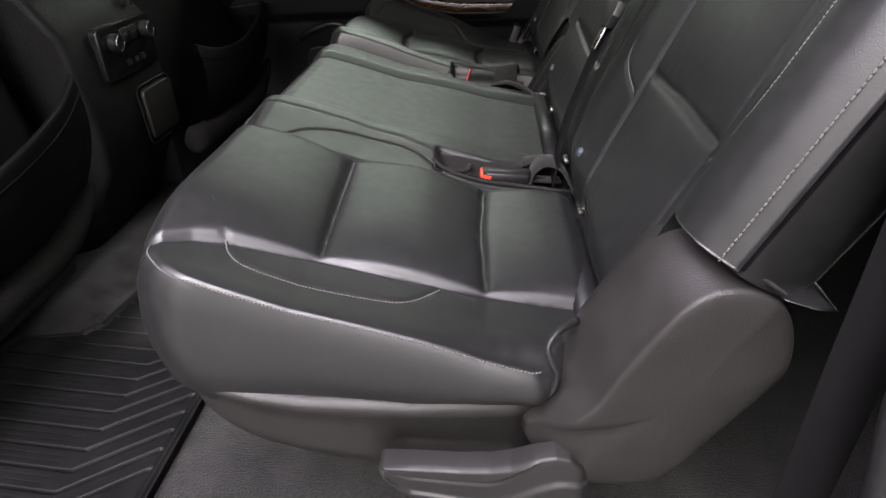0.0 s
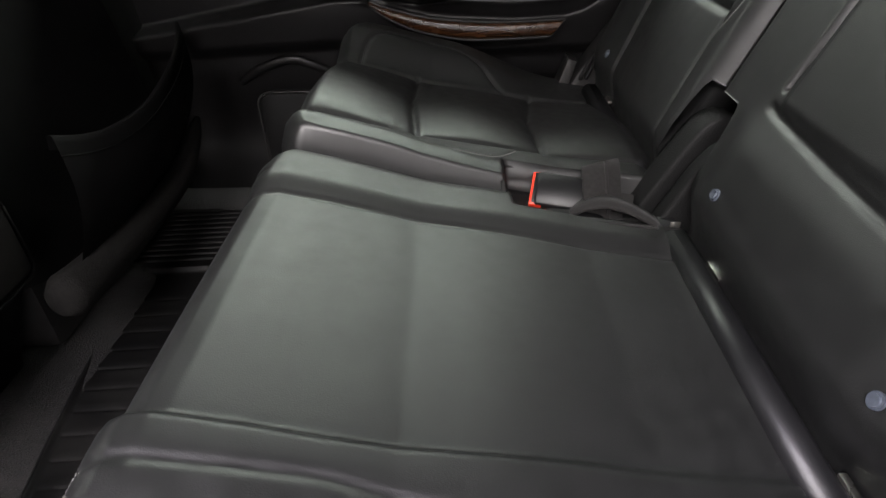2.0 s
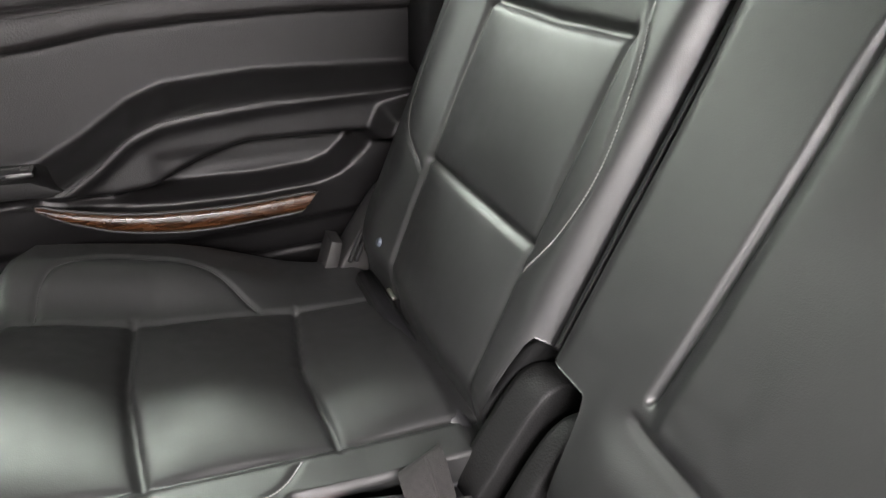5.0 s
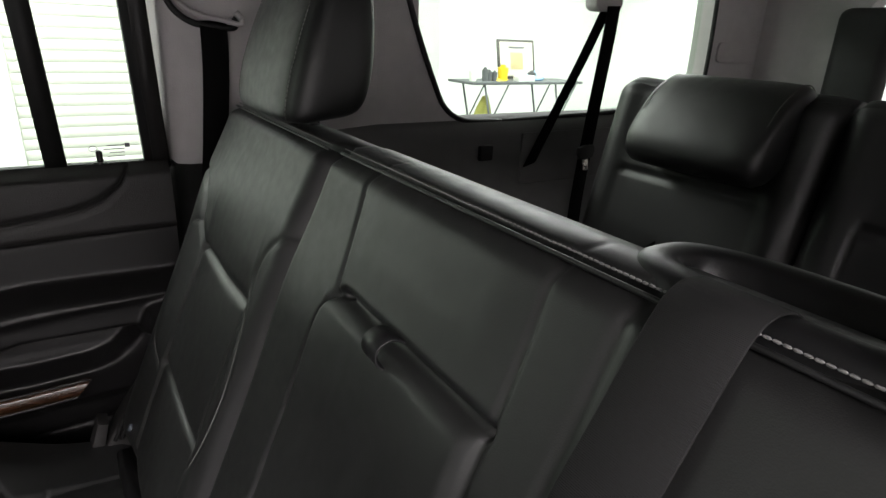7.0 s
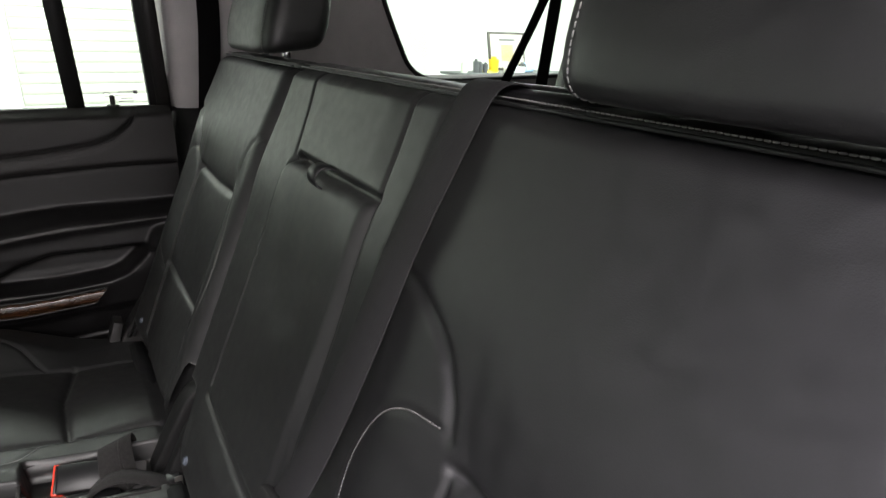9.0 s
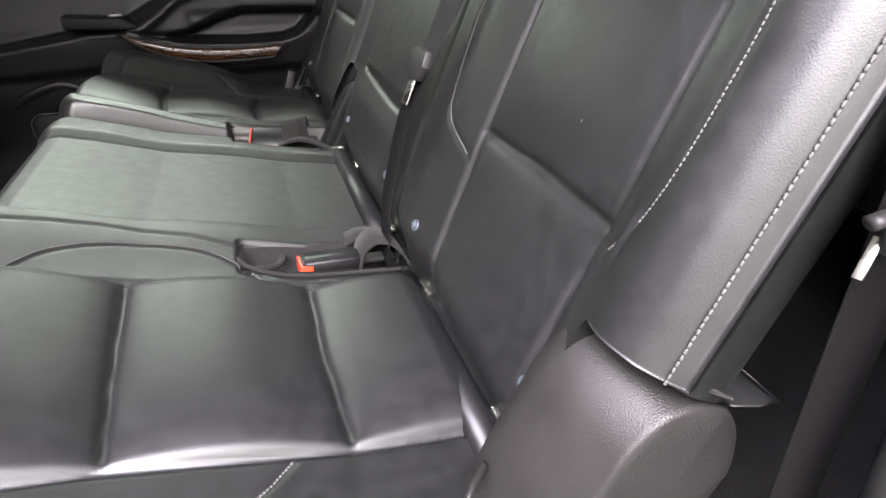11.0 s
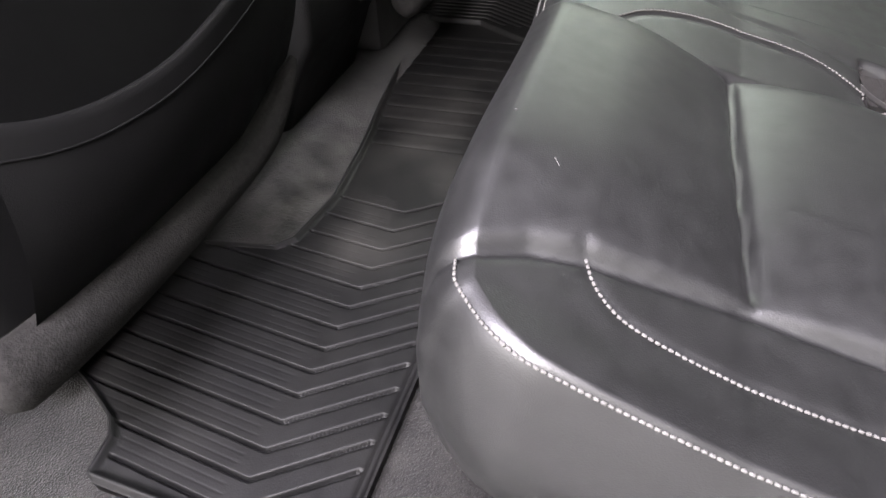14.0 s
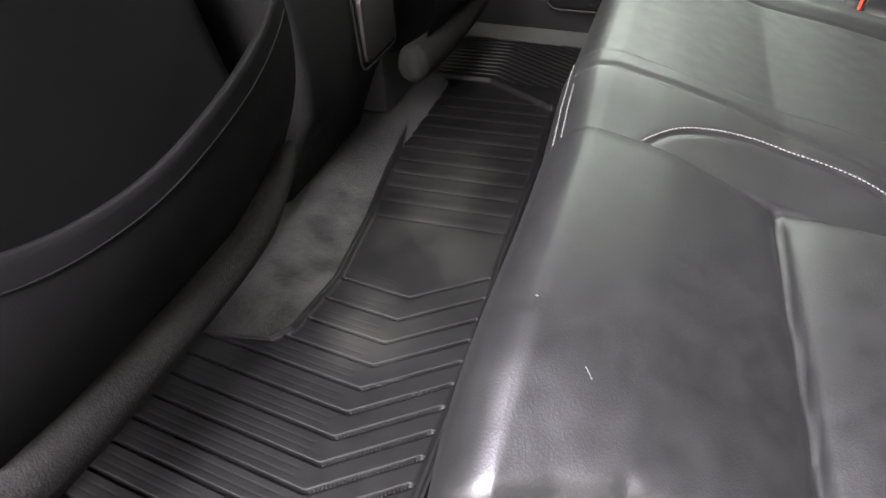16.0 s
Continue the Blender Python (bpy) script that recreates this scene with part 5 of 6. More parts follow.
part("latch_box", extrude_bm([(-0.046, 0.262), (-0.030, 0.300), (-0.012, 0.302), (0.008, 0.270), (-0.01, 0.25)], "y", 0.925, 0.947, 0.004), BUCKLE, bench, "angular black latch cover")
part("latch_edge", box_bm(-0.020, 0.9225, 0.286, -0.008, 0.9248, 0.305, 0.001), METAL, bench, "worn bright edge of the latch")
OUTER_LOOP = [(-0.064, 0.215), (-0.062, 0.262), (-0.046, 0.300), (-0.024, 0.335), (0.004, 0.376), (0.030, 0.408), (0.060, 0.418), (0.092, 0.392), (0.100, 0.33), (0.080, 0.25), (0.03, 0.20)]
cheek(single, "outer_recliner", OUTER_LOOP, 1.444, 1.500, 0.95, SMOOTH, "black plastic outer recliner cover")
for k in (0.0, 0.010):
    tube("cover_rib", smooth_line([(-0.034 + k, 1.438, 0.306), (-0.016 + k, 1.437, 0.345), (0.010 + k, 1.436, 0.384), (0.034 + k, 1.438, 0.410)], 0.006), 0.004, DARKPLASTIC, single, seg=8, up=(0, 1, 0))
part("outer_bracket_plate", extrude_bm([(-0.082, 0.268), (-0.057, 0.342), (-0.040, 0.336), (-0.064, 0.238)], "y", 1.448, 1.492, 0.003), SMOOTH, single, "grey bracket edge")


# ---- rubber mat and carpet details ----
def build_mat():
    ny, nx = 1500, 116
    ys = np.linspace(0.078, 1.50, ny)
    xf = np.interp(ys, [0.078, 0.086, 0.128, 0.147, 0.169, 0.195, 0.40, 0.425, 0.434, 0.445, 0.47, 0.578, 0.73, 0.87, 1.09, 1.255, 1.275, 1.30, 1.50],
                   [-0.838, -0.856, -0.863, -0.880, -0.925, -0.985, -0.965, -0.955, -0.905, -0.848, -0.826, -0.811, -0.827, -0.853, -0.887, -0.907, -0.93, -0.99, -0.98])
    xr = np.interp(ys, [0.078, 0.083, 0.092, 0.106, 0.125, 0.3, 0.5, 0.62, 0.68, 0.93, 1.15, 1.22, 1.5], [-0.605, -0.588, -0.573, -0.564, -0.560, -0.560, -0.560, -0.564, -0.572, -0.574, -0.585, -0.570, -0.565])
    u = np.linspace(0, 1, nx)
    X = xf[:, None] + u[None, :] * (xr - xf)[:, None]
    Y = np.broadcast_to(ys[:, None], X.shape)
    apex = -0.685
    p = np.where(X < apex, Y - 0.07 * (apex - X), Y - 0.74 * (X - apex))
    far_p = np.where(X < -0.76, Y + 0.07 * (-0.76 - X), Y + 0.55 * (X + 0.76))
    Z = np.zeros_like(X)
    edge = np.minimum(X - xf[:, None], xr[:, None] - X)
    keep = rise(edge, 0.015, 0.019)
    for y0 in (0.575, 0.531, 0.488, 0.449, 0.411, 0.375, 0.340, 0.305, 0.271, 0.237, 0.201, 0.166, 0.132, 0.098):
        Z -= 0.0090 * np.exp(-(((p - y0) / 0.0021) ** 4)) * keep * (Y > 0.098)
        for f in (0.012, 0.022):
            Z -= 0.0003 * np.exp(-(((p - y0 - f) / 0.0012) ** 2)) * keep * (X < apex - 0.02)
    for k in range(11):
        y0 = 0.755 + 0.043 * k
        Z += 0.0007 * np.exp(-(((Y - 0.25 * (X + 0.72) * 0.3 - y0) / 0.008) ** 2)) * keep - 0.0012 * np.exp(-(((Y - 0.25 * (X + 0.72) * 0.3 - y0 + 0.011) / 0.003) ** 2)) * keep
    for k in range(16):
        Z -= 0.0065 * np.exp(-(((far_p - 1.30 - 0.020 * k) / 0.0022) ** 2)) * keep * (Y > 1.27)
    Z += 0.010 * np.exp(-(((far_p - 1.262) / 0.006) ** 2)) * keep
    Z += 0.0075 * np.exp(-(((np.minimum(edge, Y - 0.078) - 0.007) / 0.0052) ** 2))
    top = np.stack([X, Y, Z], -1)
    mat = thing("floor_mat", "black moulded rubber floor mat with chevron grooves", "floor mat")
    verts, faces = list(top.reshape(-1, 3)), grid_faces(ny, nx)
    ring = [(i, 0) for i in range(ny)] + [(ny - 1, j) for j in range(1, nx)] + [(i, nx - 1) for i in range(ny - 2, -1, -1)] + [(0, j) for j in range(nx - 2, 0, -1)]
    base = len(verts)
    for i, j in ring:
        verts.append((*top[i, j, :2], -0.02))
    n = len(ring)
    faces += [(ring[k][0] * nx + ring[k][1], base + k, base + (k + 1) % n, ring[(k + 1) % n][0] * nx + ring[(k + 1) % n][1]) for k in range(n)]
    link_mesh("tray", verts, faces, RUBBER, mat)


build_mat()


# ---- front seats, seen from behind ----
def front_seat(label, y0, y1, x_low, x_high, z0, z1):
    seat = thing("front_seat", label, "car seat", group="front seats")
    ny, nz = 60, 90
    Y, T = np.meshgrid(np.linspace(y0, y1, ny), np.linspace(0, 1, nz), indexing="ij")
    Z = z0 + T * (z1 - z0)
    d = np.minimum(Y - y0, y1 - Y)
    X = x_low - 0.02 + (x_high - x_low) * T
    X = X - 0.05 * (1 - np.clip(d / 0.06, 0, 1)) ** 2 - 0.03 * rise(T, 0.8, 1.0)
    back = np.stack([X, Y, Z], -1)
    front = back.copy()
    front[..., 0] -= 0.12
    sheet("back_panel", back, SEATBACK_DARK, seat)
    sheet("seat_padding", front[:, ::-1], LEATHER, seat)
    rim = [np.concatenate([back[:, 0], back[-1, 1:], back[-2::-1, -1], back[0, -2:0:-1]]), np.concatenate([front[:, 0], front[-1, 1:], front[-2::-1, -1], front[0, -2:0:-1]])]
    sheet("side_panel", rim, SEATBACK_DARK, seat, wrap=True)
    # slack map pocket: a panel that hangs open from its hem down to the carpeted lower edge
    f = np.linspace(0, 1, 50)
    wave = np.interp(f, [0, 0.10, 0.2, 0.36, 0.57, 0.8, 1], [0.195, 0.176, 0.168, 0.170, 0.190, 0.212, 0.240])
    hem = smooth_line(np.c_[x_low + 0.020 + 0.048 * np.sin(np.pi * f) ** 0.8, y0 + 0.105 + 0.475 * f, z0 + wave][::4], 0.006)
    foot = np.c_[np.full(len(hem), x_low + 0.018), np.linspace(y0 + 0.045, y1 - 0.05, len(hem)), np.interp(np.linspace(0, 1, len(hem)), [0, 0.7, 1], [z0 + 0.0, z0 + 0.0, z0 + 0.05])]
    rows = [hem + (foot - hem) * v + np.array([0.020, 0, 0]) * math.sin(math.pi * v) for v in np.linspace(0, 1, 24)]
    rows = [hem + np.array([-0.012, 0, -0.020]), hem + np.array([-0.008, 0, 0.001]), hem + np.array([-0.003, 0, 0.0025])] + rows
    sheet("map_pocket", rows, SEATBACK_DARK, seat, "slack black map pocket, darkened like the seat back")
    seam = rows[6] + np.array([0.001, 0, 0])
    tube("pocket_seam", seam[::2], 0.0011, SEATBACK_DARK, seat, seg=6)
    line = smooth_line([(x_low + 0.012, y0 - 0.006, z0 - 0.006), (x_low + 0.020, y0 + 0.05, z0 - 0.010), (x_low + 0.024, y0 + 0.16, z0 - 0.016), (x_low + 0.027, y0 + 0.355, z0 - 0.014), (x_low + 0.032, y0 + 0.44, z0 + 0.012), (x_low + 0.042, y0 + 0.505, z0 + 0.064)], 0.008)
    g = np.linspace(0, 1, len(line))
    tube("lower_bar", line, np.interp(g, [0, 0.03, 0.1, 0.5, 0.8, 0.95, 1], [0.022, 0.031, 0.030, 0.026, 0.023, 0.013, 0.005]), GREYCARPET, seat, "grey carpeted lower edge of the seat back", seg=18, flat=1.15)
    part("seat_base", box_bm(x_low - 0.55, y0 + 0.04, 0.02, x_low - 0.06, y1 - 0.04, z0 + 0.02, 0.02), FOAM, seat)
    part("track_latch", box_bm(x_low - 0.02, (y0 + y1) / 2 + 0.045, 0.092, x_low - 0.008, (y0 + y1) / 2 + 0.075, 0.125, 0.003), GLOSS, seat)
    return seat


front_seat("black leather front seat back with a map pocket", 0.085, 0.655, -0.875, -1.02, 0.165, 0.86)
front_seat("black leather passenger seat back beyond the console", 0.975, 1.53, -0.845, -0.99, 0.165, 0.90)


def build_console():
    con = thing("centre_console", "gloss black rear end of the centre console with vent controls", "console")
    body = extrude_bm([(-1.5, -0.01), (-0.965, -0.01), (-0.940, 0.06), (-0.905, 0.14), (-0.875, 0.190), (-0.868, 0.27), (-0.885, 0.45), (-0.935, 0.52), (-1.0, 0.55), (-1.5, 0.55)], "y", 0.70, 0.995, 0.016, 3)
    part("body", body, DARKPLASTIC, con)
    place = lambda y, z, k=0.0: (np.interp(z, [0.05, 0.27, 0.45], [-0.865, -0.868, -0.885]) + k, y, z)
    part("control_panel", extrude_bm(round_rect(0.777, 0.350, 0.977, 0.452, 0.012), "x", -0.895, -0.868, 0.003), GLOSS, con)
    for y, z in ((0.822, 0.420), (0.942, 0.424)):
        m = pose(-0.862, y, z, 0, 90, 0)
        knob = part("knob", cyl_bm(0.017, 0.020, m, 28, 0.002), SMOOTH, con, "ribbed dark knob with a chrome ring")
        ring = [(-0.8515, y + 0.0135 * math.cos(a), z + 0.0135 * math.sin(a)) for a in np.linspace(0, 2 * math.pi, 25)]
        tube("ring", ring, 0.0011, CHROME, knob, seg=6, up=(1, 0, 0))
    for y in (0.866, 0.898):
        k = part("button", box_bm(-0.870, y - 0.013, 0.412, -0.864, y + 0.013, 0.440, 0.002), SMOOTH, con)
        part("marking", box_bm(-0.8645, y - 0.006, 0.426, -0.8632, y + 0.006, 0.430, 0), THREAD, k, smooth=False)
    for y in (0.862, 0.887, 0.914):
        k = part("toggle", box_bm(-0.870, y - 0.007, 0.368, -0.8645, y + 0.007, 0.380, 0.002), SMOOTH, con)
        part("marking", box_bm(-0.8648, y - 0.004, 0.372, -0.8635, y + 0.004, 0.375, 0), THREAD, k, smooth=False)
    part("vent_tab", box_bm(-0.90, 0.946, 0.47, -0.884, 0.956, 0.50, 0.003), SMOOTH, con)
    part("socket_door", extrude_bm(round_rect(0.865, 0.205, 0.985, 0.312, 0.012), "x", -0.874, -0.858, 0.004), PLASTIC, con, "matt grey lid")
    tube("lid_rim", [place(y, z, 0.004) for y, z in round_rect(0.853, 0.195, 0.995, 0.320, 0.02) + [(0.995, 0.30)]], 0.0022, DARKPLASTIC, con, seg=6, up=(1, 0, 0))


build_console()


# ---- scuffs and specks on the leather ----
def build_scuffs():
    for line, r in (([(-0.4545, 0.2545), (-0.4530, 0.2535)], 0.0008), ([(-0.424, 0.226), (-0.420, 0.221)], 0.0004)):
        line = smooth_line(line, 0.001)
        tube("scuff_mark", np.c_[line, sixty_height(line[:, 0], line[:, 1]) + 0.0002], r, SCUFF, bench, "small pale scuff on the leather", seg=6, flat=0.3)
    for line, r in (([(0.381, 0.101), (0.368, 0.1025), (0.353, 0.103)], 0.0005), ([(0.195, 0.232), (0.192, 0.232)], 0.0006)):
        line = smooth_line(line, 0.001)
        tube("scuff_mark", on_back(line[:, 0], line[:, 1], near_relief(line[:, 0], line[:, 1]) + 0.0002), r, SCUFF, bench, "small pale scuff on the leather", seg=6, flat=0.3, up=OUT)


build_scuffs()


# ---- far rear door ----
def build_far_door():
    door = thing("door_rear_far", "closed charcoal rear door with armrest and walnut trim strip", "car door", kind="structure")
    nx, nz = 400, 340
    X, Z = np.meshgrid(np.linspace(-0.93, 0.135, nx), np.linspace(-0.05, 0.785, nz), indexing="ij")
    line = lambda pts: np.interp(X, [p[0] for p in pts], [p[1] for p in pts])
    c1 = [(-0.93, 0.615), (-0.39, 0.668), (-0.255, 0.684), (-0.12, 0.695), (-0.033, 0.706), (0.010, 0.722), (0.042, 0.746), (0.064, 0.780), (0.066, 0.80)]
    c2 = [(-0.93, 0.560), (-0.40, 0.622), (-0.30, 0.640), (-0.187, 0.649), (-0.02, 0.655), (0.14, 0.655)]
    top = [(-0.93, 0.46), (-0.50, 0.462), (-0.43, 0.468), (-0.36, 0.505), (-0.30, 0.545), (-0.25, 0.565), (-0.12, 0.575), (0.14, 0.568)]
    crest = [(-0.93, 0.45), (-0.50, 0.452), (-0.40, 0.440), (-0.345, 0.476), (-0.303, 0.510), (-0.263, 0.526), (-0.20, 0.534), (-0.12, 0.540), (0.14, 0.550)]
    low = [(-0.93, 0.455), (-0.45, 0.452), (-0.394, 0.440), (-0.34, 0.434), (-0.285, 0.440), (-0.22, 0.470), (-0.152, 0.490), (0.03, 0.486), (0.14, 0.485)]
    D = 0.030 * rise(Z, 0.3, 0.45) + 0.012
    D = D - 0.024 * rise(Z, 0.755, 0.785) ** 2
    D = D + 0.007 * rise(Z - line(c1), -0.002, 0.008) - 0.004 * np.exp(-(((Z - line(c1)) / 0.004) ** 2)) - 0.003 * np.exp(-(((Z - line(c1) + 0.012) / 0.003) ** 2))
    D = D - 0.010 * (1 - rise(Z - line(c2), -0.004, 0.004)) * rise(Z, 0.3, 0.5) - 0.006 * np.exp(-(((Z - line(c2)) / 0.0035) ** 2))
    a = line(top) - Z
    body = rise(a, 0.0, 0.028) * (1 - rise(line(low) - Z, 0.0, 0.026))
    D = D + 0.070 * body * rise(X, -0.56, -0.42) + 0.012 * np.exp(-(((Z - line(crest)) / 0.012) ** 2)) * rise(X, -0.5, -0.4)
    D = D - 0.003 * np.exp(-(((Z - line(crest) - 0.002) / 0.0025) ** 2)) * rise(X, -0.45, -0.4)
    # pull cup below the armrest
    cup = inside(X, Z, -0.29, 0.03, 0.415, 0.49, 0.02)
    D = D - 0.004 * cup
    # sweeping sill that carries the wood strip
    sill = [(-0.93, 0.38), (-0.52, 0.445), (-0.43, 0.442), (-0.36, 0.426), (-0.269, 0.414), (-0.15, 0.408), (-0.05, 0.412), (-0.013, 0.423), (0.032, 0.463), (0.06, 0.52), (0.14, 0.54)]
    sl = line(sill) - Z
    D = D + 0.060 * rise(sl, 0.0, 0.012) * rise(Z, 0.10, 0.32)
    low_line = [(-0.93, 0.34), (-0.50, 0.360), (-0.42, 0.350), (-0.25, 0.335), (-0.05, 0.340), (0.14, 0.345)]
    D = D - 0.020 * (1 - rise(Z - line(low_line), -0.03, 0.0)) * rise(Z, 0.05, 0.25)
    D = D - 0.010 * np.exp(-(((Z - 0.255) / 0.006) ** 2)) * rise(X, -0.25, -0.1)
    for _ in range(7):
        D[1:-1, 1:-1] = (D[:-2, 1:-1] + D[2:, 1:-1] + D[1:-1, :-2] + D[1:-1, 2:] + 2 * D[1:-1, 1:-1]) / 6
    Y = 1.640 - D
    P, split = np.stack([X, Y, Z], -1), line(c2)
    cells = [f for f in grid_faces(nx, nz)]
    above = (Z > split).reshape(-1)
    link_mesh("upper_trim", P.reshape(-1, 3), [f for f in cells if above[f[0]]], DOORPLASTIC, door)
    link_mesh("armrest_panel", P.reshape(-1, 3), [f for f in cells if not above[f[0]]], ARMVINYL, door, "black padded armrest panel of the door")
    part("outer_skin", box_bm(-0.93, 1.645, -0.2, 0.135, 1.70, 0.755, 0.01), DARKPLASTIC, door)
    yd = lambda x, z: 1.640 - D[int(round((x + 0.93) / 1.065 * (nx - 1))), int(round((z + 0.05) / 0.835 * (nz - 1)))]
    # stitched seams
    for pts, k in ((c1, 0.004), (c1, -0.006), (crest, 0.004)):
        xs = np.linspace(-0.43, min(pts[-2][0], 0.10), 200)
        zs = np.interp(xs, [p[0] for p in pts], [p[1] for p in pts]) + k
        keep = zs < 0.772
        stitches("seam_stitching", np.c_[xs, [yd(x, z) - 0.0012 for x, z in zip(xs, zs)], zs][keep], door, mat=DARK_THREAD, up=(0, -1, 0), label="dark seam stitching")
    # walnut strip with its satin edge
    upper = smooth_line([(-0.434, 0.436), (-0.40, 0.423), (-0.34, 0.407), (-0.28, 0.398), (-0.182, 0.392), (-0.057, 0.395)], 0.01)
    lower = smooth_line([(-0.434, 0.428), (-0.40, 0.404), (-0.34, 0.378), (-0.251, 0.361), (-0.17, 0.360), (-0.084, 0.363)], 0.01)
    ux, lx = np.linspace(-0.434, -0.057, 48), np.linspace(-0.434, -0.084, 48)
    u, l = np.c_[ux, np.interp(ux, upper[:, 0], upper[:, 1])], np.c_[lx, np.interp(lx, lower[:, 0], lower[:, 1])]
    base = 1.528
    rows = []
    for a, b in zip(u, l):
        rows.append([(p[0], base - 0.007 * math.sin(math.pi * (0.1 + 0.8 * f)) + (0.0 if 0 < f < 1 else 0.008), p[1]) for f in np.linspace(0, 1, 9) for p in [a + f * (b - a)]])
    sheet("wood_strip", rows, WALNUT, door, "dark polished walnut veneer strip")
    rim = np.vstack([u, l[::-1], u[:1]])
    tube("strip_rim", np.c_[rim[:, 0], np.full(len(rim), base - 0.001), rim[:, 1]], 0.0028, SMOOTH, door, seg=8, up=(0, 1, 0))
    # speaker grille low on the door, under a moulded brow
    grille = part("speaker_grille", extrude_bm(round_rect(-0.705, 0.06, -0.50, 0.240, 0.03), "y", 1.585, 1.625, 0.006), DARKPLASTIC, door, "black speaker grille low on the door")
    tube("grille_rim", [(x, 1.584, z) for x, z in round_rect(-0.708, 0.057, -0.497, 0.243, 0.032) + [(-0.497, 0.211)]], 0.0028, SMOOTH, grille, seg=8, up=(0, 1, 0))
    tube("speaker_brow", smooth_line([(-0.74, 1.600, 0.262), (-0.702, 1.582, 0.288), (-0.654, 1.576, 0.308), (-0.61, 1.575, 0.316), (-0.57, 1.578, 0.302), (-0.53, 1.590, 0.280)], 0.006), 0.009, ARMVINYL, door, seg=12, flat=0.6, up=(0, 1, 0))
    # switch pod and latch knob
    part("switch_pod", extrude_bm([(-0.56, 0.452), (-0.41, 0.445), (-0.395, 0.452), (-0.43, 0.472), (-0.56, 0.479)], "y", 1.525, 1.60, 0.006), DARKPLASTIC, door)
    sw = part("window_switch", box_bm(-0.470, 1.535, 0.472, -0.425, 1.565, 0.482, 0.003), GLOSS, door)
    part("marking", box_bm(-0.440, 1.545, 0.4805, -0.430, 1.556, 0.4830, 0.0), THREAD, sw, smooth=False)
    part("door_handle", extrude_bm([(-0.60, 0.60), (-0.53, 0.595), (-0.515, 0.61), (-0.53, 0.622), (-0.60, 0.625)], "y", 1.565, 1.60, 0.004), CHROME, door, "satin chrome inner door handle")
    m = pose(0.020, 1.622, 0.786)
    part("lock_knob_collar", cyl_bm(0.014, 0.006, m, 24, 0.002), SMOOTH, door)
    part("lock_knob", cyl_bm(0.0055, 0.026, pose(0.020, 1.622, 0.797), 16, 0.002), SMOOTH, door)
    # window frame: header, divider, rear upright, seals
    tops = lambda z: 1.660 - 0.09 * (z - 0.775)
    def upright(name, x0, x1, lean, mat, k=0.0):
        rows = [[(x0 + lean * t, tops(0.77 + t) - 0.018 - k, 0.765 + t), (x1 + lean * t, tops(0.77 + t) - 0.018 - k, 0.765 + t), (x1 + lean * t, tops(0.77 + t) + 0.02, 0.765 + t), (x0 + lean * t, tops(0.77 + t) + 0.02, 0.765 + t)] for t in (0, 0.25, 0.52)]
        return sheet(name, rows, mat, door, wrap=True, caps=True)
    upright("window_divider", -0.068, -0.033, -0.04, SEAL)
    upright("frame_upright", 0.098, 0.142, -0.04, SEAL)
    upright("frame_trim", 0.112, 0.138, -0.04, DOORPLASTIC, 0.012)
    upright("frame_front", -0.97, -0.90, 0.10, SEAL)
    part("frame_header", box_bm(-0.95, 1.585, 1.250, 0.14, 1.665, 1.37, 0.01), SEAL, door)
    part("belt_seal", box_bm(-0.93, 1.645, 0.752, 0.10, 1.668, 0.782, 0.004), SEAL, door)
    g = sheet("window_glass", [[(-0.95, tops(0.74), 0.74), (0.12, tops(0.74), 0.74)], [(-0.95, tops(1.3), 1.3), (0.12, tops(1.3), 1.3)]], GLASS, door)
    g.visible_shadow = False
    # small printed marks on the fixed glass
    for z, w, x in ((0.812, 0.030, 0.050), (0.805, 0.036, 0.047), (0.798, 0.026, 0.052), (0.791, 0.030, 0.050)):
        part("glass_marking", box_bm(x - w / 2, tops(z) - 0.003, z, x + w / 2, tops(z) - 0.002, z + 0.0016, 0), STEEL, door, smooth=False)
    part("glass_marking", box_bm(0.066, tops(0.81) - 0.003, 0.808, 0.075, tops(0.81) - 0.002, 0.816, 0), STEEL, door, smooth=False)
    ring = [(0.012 + 0.007 * math.cos(a), tops(0.808) - 0.003, 0.808 + 0.005 * math.sin(a)) for a in np.linspace(0, 2 * math.pi, 24)]
    tube("glass_marking", ring, 0.0007, STEEL, door, seg=5, up=(0, 1, 0))


build_far_door()


